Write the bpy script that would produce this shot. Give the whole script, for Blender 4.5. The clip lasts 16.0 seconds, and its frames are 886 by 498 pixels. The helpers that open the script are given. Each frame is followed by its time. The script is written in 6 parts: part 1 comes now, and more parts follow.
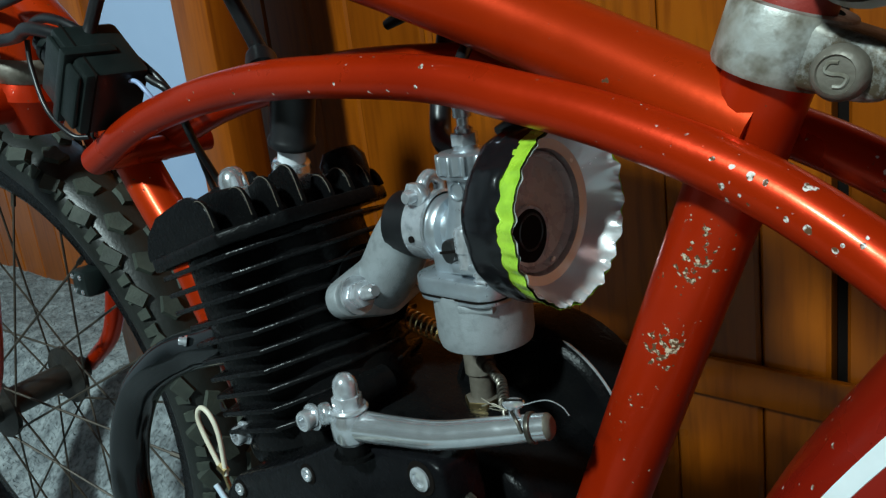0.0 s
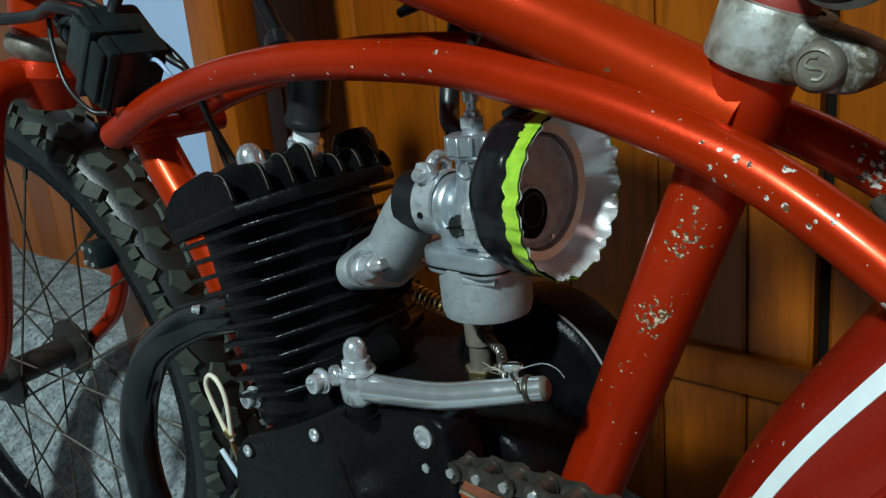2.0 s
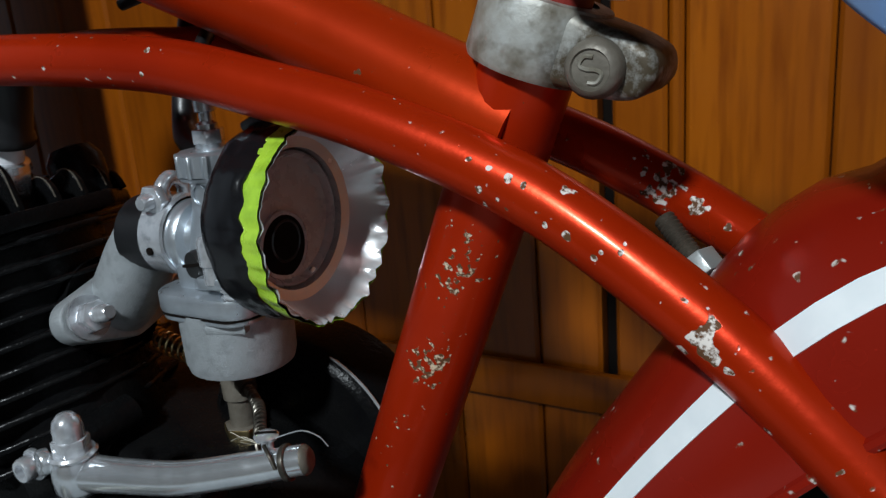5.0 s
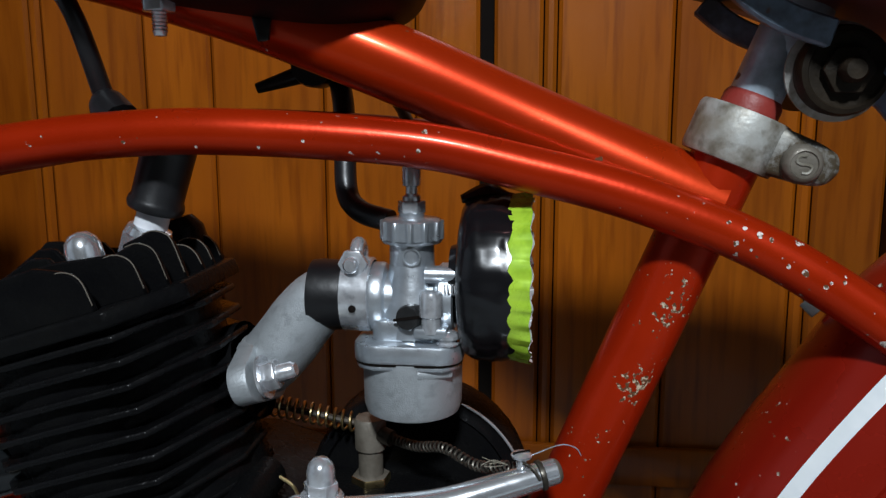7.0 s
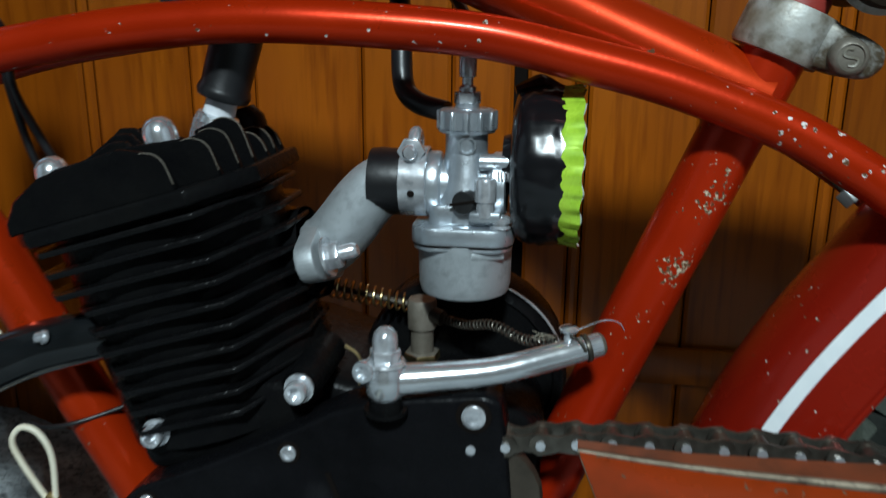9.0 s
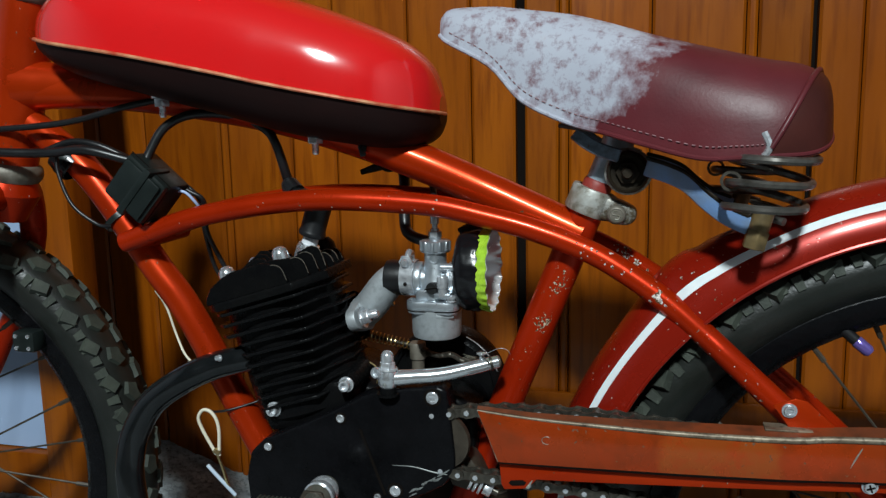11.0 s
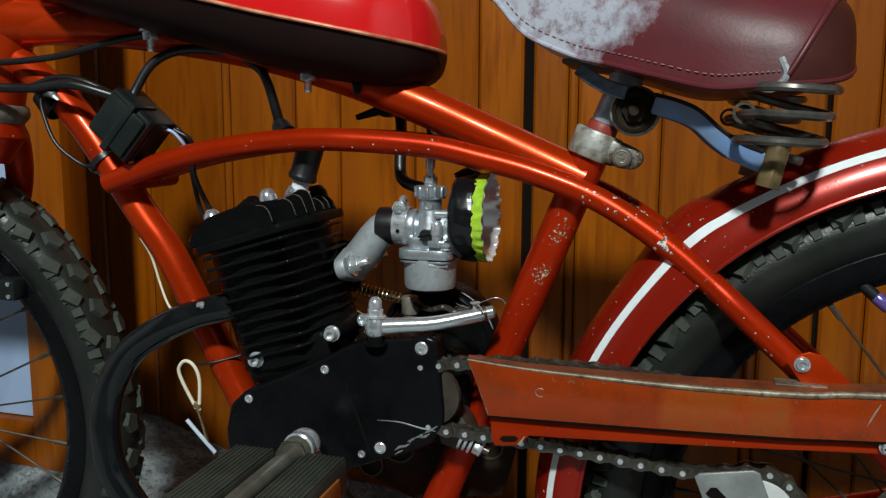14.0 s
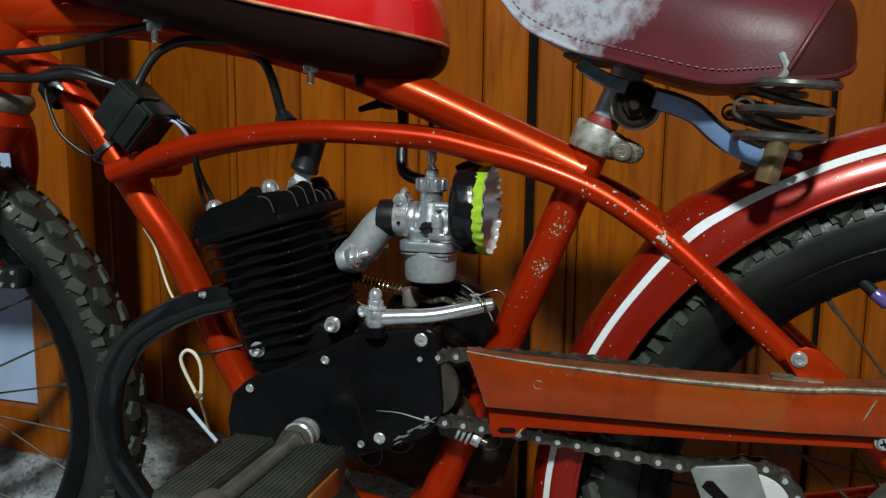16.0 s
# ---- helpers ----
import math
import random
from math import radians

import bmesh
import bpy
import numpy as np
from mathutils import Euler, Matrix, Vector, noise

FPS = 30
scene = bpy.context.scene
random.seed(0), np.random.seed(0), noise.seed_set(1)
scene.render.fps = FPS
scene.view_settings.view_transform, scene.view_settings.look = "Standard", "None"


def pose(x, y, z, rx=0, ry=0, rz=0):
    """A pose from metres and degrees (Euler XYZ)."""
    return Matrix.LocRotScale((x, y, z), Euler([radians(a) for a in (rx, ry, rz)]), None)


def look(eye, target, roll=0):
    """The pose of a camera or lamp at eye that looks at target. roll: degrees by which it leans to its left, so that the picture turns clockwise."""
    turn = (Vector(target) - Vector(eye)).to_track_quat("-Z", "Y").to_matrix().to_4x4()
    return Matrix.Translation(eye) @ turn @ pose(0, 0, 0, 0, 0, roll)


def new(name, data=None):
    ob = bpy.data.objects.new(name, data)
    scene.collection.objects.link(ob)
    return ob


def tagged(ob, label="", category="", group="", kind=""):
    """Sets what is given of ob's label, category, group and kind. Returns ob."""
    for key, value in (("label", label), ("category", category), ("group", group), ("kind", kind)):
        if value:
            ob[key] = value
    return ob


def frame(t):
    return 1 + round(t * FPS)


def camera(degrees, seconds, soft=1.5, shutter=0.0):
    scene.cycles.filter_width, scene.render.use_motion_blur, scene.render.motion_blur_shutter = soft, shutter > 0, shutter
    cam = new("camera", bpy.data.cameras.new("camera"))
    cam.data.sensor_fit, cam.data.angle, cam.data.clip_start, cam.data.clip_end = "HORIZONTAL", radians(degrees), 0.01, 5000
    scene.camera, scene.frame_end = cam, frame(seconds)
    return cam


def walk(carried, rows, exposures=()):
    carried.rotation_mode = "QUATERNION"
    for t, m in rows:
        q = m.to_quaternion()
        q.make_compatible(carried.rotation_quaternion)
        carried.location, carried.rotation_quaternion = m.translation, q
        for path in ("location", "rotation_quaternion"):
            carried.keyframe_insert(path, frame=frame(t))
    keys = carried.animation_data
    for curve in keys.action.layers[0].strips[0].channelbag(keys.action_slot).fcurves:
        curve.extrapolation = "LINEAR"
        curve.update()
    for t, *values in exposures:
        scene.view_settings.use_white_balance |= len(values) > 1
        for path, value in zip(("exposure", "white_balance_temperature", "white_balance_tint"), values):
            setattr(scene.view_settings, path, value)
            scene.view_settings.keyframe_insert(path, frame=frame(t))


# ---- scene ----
cam = camera(57.4, 16.0, soft=1.3, shutter=0.3)
PATH = [
    (0, (0.1179, -0.2034, 0.5355), (-1.2611, 1.1546, 0.0314), -7.18),
    (0.5, (0.1187, -0.2032, 0.5375), (-1.2589, 1.1525, 0.0234), -7.34),
    (1, (0.1218, -0.2142, 0.5352), (-1.2535, 1.1391, 0.0090), -6.76),
    (1.5, (0.1252, -0.2163, 0.5305), (-1.2443, 1.1426, 0.0034), -5.86),
    (2, (0.1285, -0.2229, 0.5348), (-1.2338, 1.1445, 0.0110), -5.48),
    (2.5, (0.1261, -0.2251, 0.5332), (-1.2340, 1.1475, 0.0173), -5.02),
    (3, (0.1266, -0.2151, 0.5282), (-1.2334, 1.1570, 0.0108), -3.99),
    (3.5, (0.1345, -0.1676, 0.5203), (-1.2261, 1.2027, -0.0002), -2.57),
    (3.7, (0.1364, -0.1587, 0.5196), (-1.2253, 1.2132, 0.0061), -2.44),
    (5.8, (0.0312, -0.2269, 0.5345), (-0.4417, 1.6455, 0.0145), -2.47),
    (6, (-0.0000, -0.2466, 0.5338), (-0.3480, 1.6863, 0.1563), -0.84),
    (6.5, (-0.0372, -0.2776, 0.5429), (-0.2500, 1.6824, 0.2065), 0.40),
    (7, (-0.0367, -0.2824, 0.5332), (-0.2611, 1.6771, 0.2014), -0.10),
    (7.5, (-0.0389, -0.2855, 0.5276), (-0.2498, 1.6766, 0.2022), -0.11),
    (8, (-0.0363, -0.2862, 0.5311), (-0.2637, 1.6708, 0.1868), -0.17),
    (8.5, (-0.0333, -0.2785, 0.5325), (-0.3002, 1.6661, 0.1483), -0.12),
    (9, (-0.0484, -0.3037, 0.5260), (-0.3069, 1.6063, -0.0080), 0.44),
    (9.5, (-0.0093, -0.5126, 0.5812), (-0.2922, 1.3756, -0.0145), 0.31),
    (9.7, (0.0484, -0.6191, 0.6065), (-0.2832, 1.2750, 0.0566), 0.43),
    (11.8, (0.0881, -0.5240, 0.5387), (-0.4379, 1.3824, 0.2404), -1.75),
    (12, (0.0946, -0.5202, 0.5267), (-0.4220, 1.3874, 0.2195), -1.61),
    (12.5, (0.0982, -0.5259, 0.5220), (-0.4303, 1.3798, 0.2237), -1.49),
    (13, (0.0884, -0.5362, 0.5311), (-0.4523, 1.3677, 0.2434), -0.82),
    (13.5, (0.0810, -0.5391, 0.5317), (-0.4605, 1.3659, 0.2527), -0.25),
    (14, (0.0820, -0.5393, 0.5315), (-0.4531, 1.3669, 0.2487), 0.22),
    (14.5, (0.0818, -0.5399, 0.5313), (-0.4483, 1.3683, 0.2524), 0.50),
    (15, (0.0816, -0.5416, 0.5304), (-0.4341, 1.3697, 0.2463), 0.64),
    (15.5, (0.0848, -0.5405, 0.5323), (-0.4287, 1.3693, 0.2343), 0.68),
    (16, (0.0863, -0.5410, 0.5317), (-0.4616, 1.3588, 0.2309), 0.65),
]
EXPOSURE = [(0.0, 0.12, 5800, -12), (3.3, 0.09, 5850, -11), (3.7, 0.05, 5950, -8), (5.8, -0.22, 6100, 8), (8.5, -0.10, 5900, 5), (9.0, -0.10, 5800, -4), (9.5, 0.28, 5700, -15), (9.7, 0.28, 5700, -15), (11.8, -0.20, 6450, 8), (13.0, -0.05, 6500, 2), (16.0, -0.06, 6500, 0)]
walk(cam, [(t, look(eye, target, roll)) for t, eye, target, roll in PATH], EXPOSURE)

# ---- light: one warm-white ceiling lamp in a closed room at night ----
FLOOR, WALL, MID = 0.028, 0.38, 0.013
world = bpy.data.worlds.new("night")
scene.world = world
world.use_nodes = True
world.node_tree.nodes["Background"].inputs[0].default_value = (0.9, 0.95, 1.0, 1)
world.node_tree.nodes["Background"].inputs[1].default_value = 0.002
LAMP = Vector((0.14, -2.10, 2.25))
lamp_data = bpy.data.lights.new("ceiling_bulb", "AREA")
lamp_data.shape, lamp_data.size, lamp_data.energy, lamp_data.color = "DISK", 0.24, 92, (0.97, 1.0, 1.02)
lamp_ob = new("ceiling_bulb", lamp_data)
lamp_ob.matrix_world = look(LAMP, (-0.05, 0.0, 0.4))


# ---- materials ----
def material(name, base, rough=0.5, metal=0.0, base2=None, scale=8.0, detail=0.5, stretch=(1, 1, 1), grain=0.0, grain_scale=300.0,
             chips=0.0, chip_col=(0.55, 0.5, 0.45), chip_scale=90.0, rust=0.0, bump=0.0, bump_scale=400.0, coat=0.0, spec=0.5, per_object=0.0, rough_var=0.1, patches=(), spread=None):
    m = bpy.data.materials.new(name)
    m.use_nodes = True
    nt = m.node_tree
    n, l = nt.nodes, nt.links
    b = n["Principled BSDF"]
    b.inputs["Metallic"].default_value, b.inputs["Coat Weight"].default_value = metal, coat
    b.inputs["Coat Roughness"].default_value, b.inputs["Specular IOR Level"].default_value = 0.12, spec
    tc, mp = n.new("ShaderNodeTexCoord"), n.new("ShaderNodeMapping")
    mp.inputs["Scale"].default_value = stretch
    l.new(tc.outputs["Object"], mp.inputs["Vector"])

    def noise_at(s, det=4.0, ro=0.55, raw=False):
        q = n.new("ShaderNodeTexNoise")
        q.inputs["Scale"].default_value, q.inputs["Detail"].default_value, q.inputs["Roughness"].default_value = s, det, ro
        l.new((tc.outputs["Object"] if raw else mp.outputs["Vector"]), q.inputs["Vector"])
        return q.outputs["Fac"]

    def ramp(src, a, c):
        q = n.new("ShaderNodeMapRange")
        q.inputs["From Min"].default_value, q.inputs["From Max"].default_value = a, c
        l.new(src, q.inputs["Value"])
        return q.outputs["Result"]

    def mix(fac, a, c):
        q = n.new("ShaderNodeMix")
        q.data_type = "RGBA"
        for key, v in ((0, fac), (6, a), (7, c)):
            if isinstance(v, tuple):
                q.inputs[key].default_value = (*v, 1)
            elif isinstance(v, float):
                q.inputs[key].default_value = v
            else:
                l.new(v, q.inputs[key])
        return q.outputs[2]

    def maths(op, a, c):
        q = n.new("ShaderNodeMath")
        q.operation = op
        for key, v in ((0, a), (1, c)):
            if isinstance(v, float):
                q.inputs[key].default_value = v
            else:
                l.new(v, q.inputs[key])
        return q.outputs[0]

    base2 = base2 or tuple(c * 0.72 for c in base)
    colour = mix(ramp(noise_at(scale), 0.5 - detail * 0.4, 0.5 + detail * 0.4), base, base2)
    if grain:
        dark = tuple(c * (1 - grain) for c in base2)
        colour = mix(ramp(noise_at(grain_scale, 3.0), 0.48, 0.72), colour, dark)
    if spread:
        (x, y, z), r, tone, soft = spread
        far = n.new("ShaderNodeVectorMath")
        far.operation = "DISTANCE"
        far.inputs[1].default_value = (x, y, z)
        l.new(tc.outputs["Object"], far.inputs[0])
        edge = maths("ADD", maths("DIVIDE", far.outputs["Value"], r), maths("MULTIPLY", maths("SUBTRACT", noise_at(38.0, 5.0, 0.65, raw=True), 0.5), soft))
        worn = ramp(edge, 1.04, 0.86)
        colour = mix(worn, colour, mix(ramp(noise_at(120.0, 5.0, 0.7, raw=True), 0.48, 0.74), tone, base))
    if per_object:
        info = n.new("ShaderNodeObjectInfo")
        tint = n.new("ShaderNodeHueSaturation")
        l.new(maths("ADD", maths("MULTIPLY", info.outputs["Random"], per_object), 1.0 - per_object / 2), tint.inputs["Value"])
        l.new(colour, tint.inputs["Color"])
        colour = tint.outputs["Color"]
    rough_out = ramp(noise_at(scale * 3, raw=True), 0.0, 1.0)
    rr = n.new("ShaderNodeMapRange")
    rr.inputs["To Min"].default_value, rr.inputs["To Max"].default_value = max(0.03, rough - rough_var), min(1.0, rough + rough_var)
    l.new(rough_out, rr.inputs["Value"])
    rough_out = rr.outputs["Result"]
    height = None
    if bump:
        height = maths("MULTIPLY", noise_at(bump_scale, 3.0), bump)
    if chips:
        speck = noise_at(chip_scale, 1.6, 0.50, raw=True)
        zone = ramp(noise_at(chip_scale * 0.10, 2.0, 0.5, raw=True), 0.35, 0.70)
        level = maths("ADD", speck, maths("MULTIPLY", zone, 0.10))
        for x, y, z, r, amount in patches:
            far = n.new("ShaderNodeVectorMath")
            far.operation = "DISTANCE"
            far.inputs[1].default_value = (x, y, z)
            l.new(tc.outputs["Object"], far.inputs[0])
            near = n.new("ShaderNodeMapRange")
            near.inputs["From Min"].default_value, near.inputs["From Max"].default_value = r, r * 0.25
            near.inputs["To Max"].default_value = amount
            l.new(far.outputs["Value"], near.inputs["Value"])
            level = maths("ADD", level, near.outputs["Result"])
        mask = ramp(level, 0.75 - chips, 0.795 - chips)
        if rust:
            chip_c = mix(ramp(noise_at(chip_scale * 1.7, 3.0, raw=True), 0.48 - rust * 0.3, 0.60 - rust * 0.3), chip_col, (0.10, 0.045, 0.02))
        else:
            chip_c = chip_col
        colour = mix(mask, colour, chip_c)
        rough_out = maths("MAXIMUM", rough_out, maths("MULTIPLY", mask, 0.65))
        cut = maths("MULTIPLY", mask, -0.05)
        height = maths("ADD", height, cut) if height is not None else cut
        if metal:
            l.new(maths("MULTIPLY", maths("SUBTRACT", 1.0, mask), metal), b.inputs["Metallic"])
    if height is not None:
        bp = n.new("ShaderNodeBump")
        bp.inputs["Strength"].default_value, bp.inputs["Distance"].default_value = 0.5, 0.0015
        l.new(height, bp.inputs["Height"])
        l.new(bp.outputs["Normal"], b.inputs["Normal"])
    l.new(colour, b.inputs["Base Color"])
    l.new(rough_out, b.inputs["Roughness"])
    return m


# Worn places: x, y, z, reach, strength.
SCUFFS = [(0.050, -0.020, 0.485, 0.030, 0.05), (0.010, -0.018, 0.505, 0.030, 0.05), (0.105, -0.030, 0.445, 0.030, 0.09), (-0.205, -0.030, 0.526, 0.010, 0.10), (-0.080, -0.020, 0.525, 0.025, 0.05), (0.135, -0.038, 0.420, 0.022, 0.10),
          (0.057, 0.039, 0.481, 0.010, 0.22), (0.0645, 0.038, 0.4755, 0.004, 0.32), (0.0718, 0.039, 0.4707, 0.002, 0.4), (0.050, 0.034, 0.484, 0.012, 0.17)]
CHIPS = [(0.0257, -0.0153, 0.4984, 0.0014), (0.0303, -0.0156, 0.4962, 0.0015), (0.0353, -0.0158, 0.4942, 0.0015), (0.0388, -0.0159, 0.4929, 0.0011), (0.0277, -0.0161, 0.4916, 0.0017), (0.0324, -0.0163, 0.4895, 0.0017), (0.0443, -0.0174, 0.4843, 0.0012),
         (0.0494, -0.0181, 0.4826, 0.0017), (0.0556, -0.0188, 0.4785, 0.0011), (0.0571, -0.0187, 0.4798, 0.0011), (0.0614, -0.0184, 0.4799, 0.0012), (0.0705, -0.0207, 0.4706, 0.0016), (0.0691, -0.0184, 0.4633, 0.0017), (0.0740, -0.0194, 0.4601, 0.0017),
         (0.0778, -0.0221, 0.4640, 0.0041), (0.0806, -0.0224, 0.4612, 0.0032), (0.0840, -0.0229, 0.4588, 0.0017), (0.0744, -0.0200, 0.4719, 0.0022), (0.0805, -0.0212, 0.4672, 0.0031), (-0.0754, -0.0163, 0.5207, 0.0014), (-0.0733, -0.0147, 0.5271, 0.0017), (-0.1136, -0.0193, 0.5242, 0.0012), (0.0023, -0.0082, 0.5115, 0.0012)]
RED = material("frame_paint", (0.45, 0.033, 0.002), 0.30, 0.48, (0.35, 0.021, 0.0015), 14, spec=0.16, chips=-0.028, rust=0.5, chip_col=(0.66, 0.60, 0.55), coat=0.09, chip_scale=300, bump=0.03, patches=[(-0.290, 0.002, 0.402, 0.016, 0.20), (-0.300, 0.002, 0.428, 0.016, 0.12), (-0.280, 0.0, 0.372, 0.02, 0.06)])
RED_WORN = material("worn_frame_paint", (0.43, 0.024, 0.0015), 0.30, 0.45, (0.32, 0.015, 0.001), 14, spec=0.15, chips=-0.03, rust=0.20, coat=0.09, chip_scale=330, bump=0.06, patches=SCUFFS + [(*c, 0.335) for c in CHIPS], chip_col=(0.68, 0.62, 0.57))
RED_SEAT = material("scratched_seat_tube_paint", (0.42, 0.022, 0.0015), 0.33, 0.42, (0.31, 0.014, 0.001), 14, spec=0.2, chips=-0.02, rust=0.30, coat=0.08, chip_scale=430, bump=0.05, chip_col=(0.56, 0.44, 0.31), patches=[(-0.0005, 0.0, 0.4365, 0.0105, 0.26), (0.0118, 0.001, 0.4610, 0.009, 0.16), (0.0125, 0.0, 0.4705, 0.013, 0.11), (0.006, 0.003, 0.4460, 0.012, 0.10), (-0.012, 0.0, 0.410, 0.020, 0.06), (0.028, 0.0, 0.492, 0.012, 0.06)])
FENDER = material("fender_paint", (0.26, 0.011, 0.0035), 0.27, 0.3, (0.195, 0.008, 0.003), 9, spec=0.3, chips=-0.02, rust=0.3, coat=0.2, chip_scale=300, patches=[(0.033, -0.015, 0.405, 0.010, 0.12), (0.10, 0.0, 0.48, 0.03, 0.04), (0.02, -0.02, 0.25, 0.03, 0.08)])
GUARD = material("chain_guard_paint", (0.43, 0.042, 0.003), 0.27, 0.42, (0.30, 0.041, 0.004), 14, detail=0.7, chips=0.012, rust=0.9, coat=0.2, chip_scale=260, bump=0.06, chip_col=(0.3, 0.2, 0.12), grain=0.15, grain_scale=60, spread=((0.118, -0.06, 0.373), 0.036, (0.37, 0.072, 0.009), 1.1))
GUARD_TOP = material("grimy_guard_top", (0.20, 0.040, 0.010), 0.5, 0.1, (0.11, 0.032, 0.012), 25, grain=0.3, grain_scale=90)
GUARD_EDGE = material("bare_guard_edge", (0.30, 0.25, 0.18), 0.5, 0.4, (0.10, 0.07, 0.045), 60, grain=0.4)
TANK = material("tank_gloss_red", (0.55, 0.010, 0.012), 0.14, 0.0, (0.60, 0.008, 0.01), 6, coat=0.8)
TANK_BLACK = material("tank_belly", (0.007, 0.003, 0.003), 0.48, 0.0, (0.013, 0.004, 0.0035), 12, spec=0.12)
SEAM = material("tank_seam", (0.60, 0.30, 0.15), 0.4, 0.2, (0.45, 0.05, 0.02), 80)
BLACK = material("black_enamel", (0.003, 0.003, 0.0035), 0.27, 0.0, (0.005, 0.005, 0.006), 60, bump=0.35, bump_scale=260, spec=0.10, rough_var=0.14)
BLACK_MATT = material("black_cast_enamel", (0.003, 0.003, 0.0035), 0.27, 0.0, (0.005, 0.005, 0.005), 60, bump=0.35, bump_scale=500, spec=0.07, rough_var=0.12)
FIN = material("black_fin_enamel", (0.003, 0.003, 0.0035), 0.27, 0.0, (0.005, 0.005, 0.005), 40, bump=1.0, bump_scale=150, spec=0.13, rough_var=0.16)
CLAMP = material("stained_clamp_alloy", (0.45, 0.46, 0.44), 0.48, 0.30, (0.20, 0.17, 0.12), 70, detail=0.45, bump=0.2, bump_scale=500, grain=0.35, grain_scale=160, spread=((0.057, -0.001, 0.511), 0.0195, (0.062, 0.046, 0.026), 0.9))
RUBBER = material("tyre_rubber", (0.007, 0.009, 0.007), 0.40, 0.0, (0.016, 0.017, 0.015), 30, spec=0.4, bump=0.25, bump_scale=500)
KNOB = material("dusty_tread_rubber", (0.042, 0.050, 0.037), 0.72, 0.0, (0.016, 0.020, 0.015), 60, bump=0.4, bump_scale=700)
HOSE = material("black_hose", (0.007, 0.007, 0.008), 0.38, 0.0, None, 40, bump=0.1)
PIPE = material("exhaust_black", (0.004, 0.005, 0.0055), 0.14, 0.0, (0.008, 0.009, 0.010), 50, coat=0.2, chips=0.0, chip_scale=260, spec=0.4, rough_var=0.06)
PLASTIC = material("black_plastic", (0.008, 0.011, 0.0105), 0.34, 0.0, (0.013, 0.017, 0.016), 60, bump=0.15, spec=0.22)
TAPE = material("black_tape", (0.004, 0.004, 0.005), 0.22, 0.0, (0.007, 0.007, 0.008), 50, bump=0.2, bump_scale=45, stretch=(0.25, 1, 1))
ALLOY = material("cast_alloy", (0.62, 0.66, 0.70), 0.31, 0.84, (0.44, 0.48, 0.52), 70, bump=0.10, bump_scale=1500, rough_var=0.12)
CAST = material("matt_cast_alloy", (0.46, 0.49, 0.51), 0.50, 0.55, (0.36, 0.385, 0.40), 55, bump=0.22, bump_scale=1600, grain=0.12, grain_scale=240)
DULL = material("dull_alloy", (0.44, 0.44, 0.41), 0.48, 0.40, (0.17, 0.145, 0.095), 55, bump=0.12, bump_scale=500, grain=0.3, grain_scale=160)
STEEL = material("bright_steel", (0.80, 0.82, 0.85), 0.22, 0.72, (0.55, 0.57, 0.60), 120, grain=0.25)
CHROME = material("polished_alloy", (0.82, 0.85, 0.88), 0.19, 0.85, (0.66, 0.69, 0.72), 90, rough_var=0.08, bump=0.05, bump_scale=200)
FOIL = material("can_metal", (0.90, 0.905, 0.91), 0.24, 0.60, (0.80, 0.805, 0.815), 60, bump=0.10, bump_scale=120)
CUP = material("mauve_cup_metal", (0.52, 0.475, 0.455), 0.28, 0.15, (0.38, 0.34, 0.325), 60, bump=0.1, bump_scale=300)
DARK_SCREW = material("oily_dark_screw", (0.055, 0.055, 0.055), 0.35, 0.7, (0.03, 0.03, 0.03), 200, bump=0.2)
GREEN = material("lime_can_paint", (0.46, 0.68, 0.05), 0.28, 0.15, (0.34, 0.58, 0.03), 60, coat=0.3, grain=0.3, grain_scale=120)
BRASS = material("brass_wire", (0.66, 0.52, 0.26), 0.30, 1.0, (0.45, 0.34, 0.16), 200)
SPRING = material("spring_steel", (0.17, 0.16, 0.145), 0.32, 0.7, (0.07, 0.064, 0.055), 120)
ZINC = material("zinc_plate", (0.36, 0.385, 0.38), 0.36, 0.6, (0.24, 0.25, 0.245), 70, bump=0.15, bump_scale=300)
OILY = material("oily_chain_steel", (0.13, 0.12, 0.10), 0.36, 0.75, (0.06, 0.052, 0.042), 150, bump=0.2)
RUSTY = material("grimy_steel", (0.070, 0.057, 0.042), 0.52, 0.4, (0.032, 0.026, 0.019), 80, bump=0.3)
WHITE = material("white_stripe_paint", (0.74, 0.77, 0.78), 0.35, 0.0, (0.64, 0.68, 0.70), 90, chips=0.0, chip_col=(0.3, 0.03, 0.02), chip_scale=260)
WIRE_WHITE = material("cream_wire", (0.72, 0.68, 0.55), 0.45, 0.0, (0.6, 0.55, 0.42), 60)
WIRE_PALE = material("pale_grey_wire", (0.50, 0.58, 0.68), 0.45, 0.0, (0.42, 0.50, 0.60), 60)
WIRE_BLUE = material("pale_blue_wire", (0.35, 0.45, 0.70), 0.4)
GRIMY_ALLOY = material("grimy_alloy", (0.19, 0.17, 0.14), 0.5, 0.3, (0.08, 0.068, 0.05), 120, detail=0.6, bump=0.4, bump_scale=350)
BRASSY = material("grimy_brass", (0.26, 0.18, 0.075), 0.45, 0.5, (0.11, 0.08, 0.04), 90, bump=0.3, bump_scale=300)
PORCELAIN = material("white_porcelain", (0.70, 0.71, 0.74), 0.18, 0.0, (0.60, 0.62, 0.66), 200)
GREASE = material("dark_grease", (0.026, 0.019, 0.012), 0.55, 0.0, (0.010, 0.0075, 0.005), 90, bump=0.5, bump_scale=300, spec=0.12)
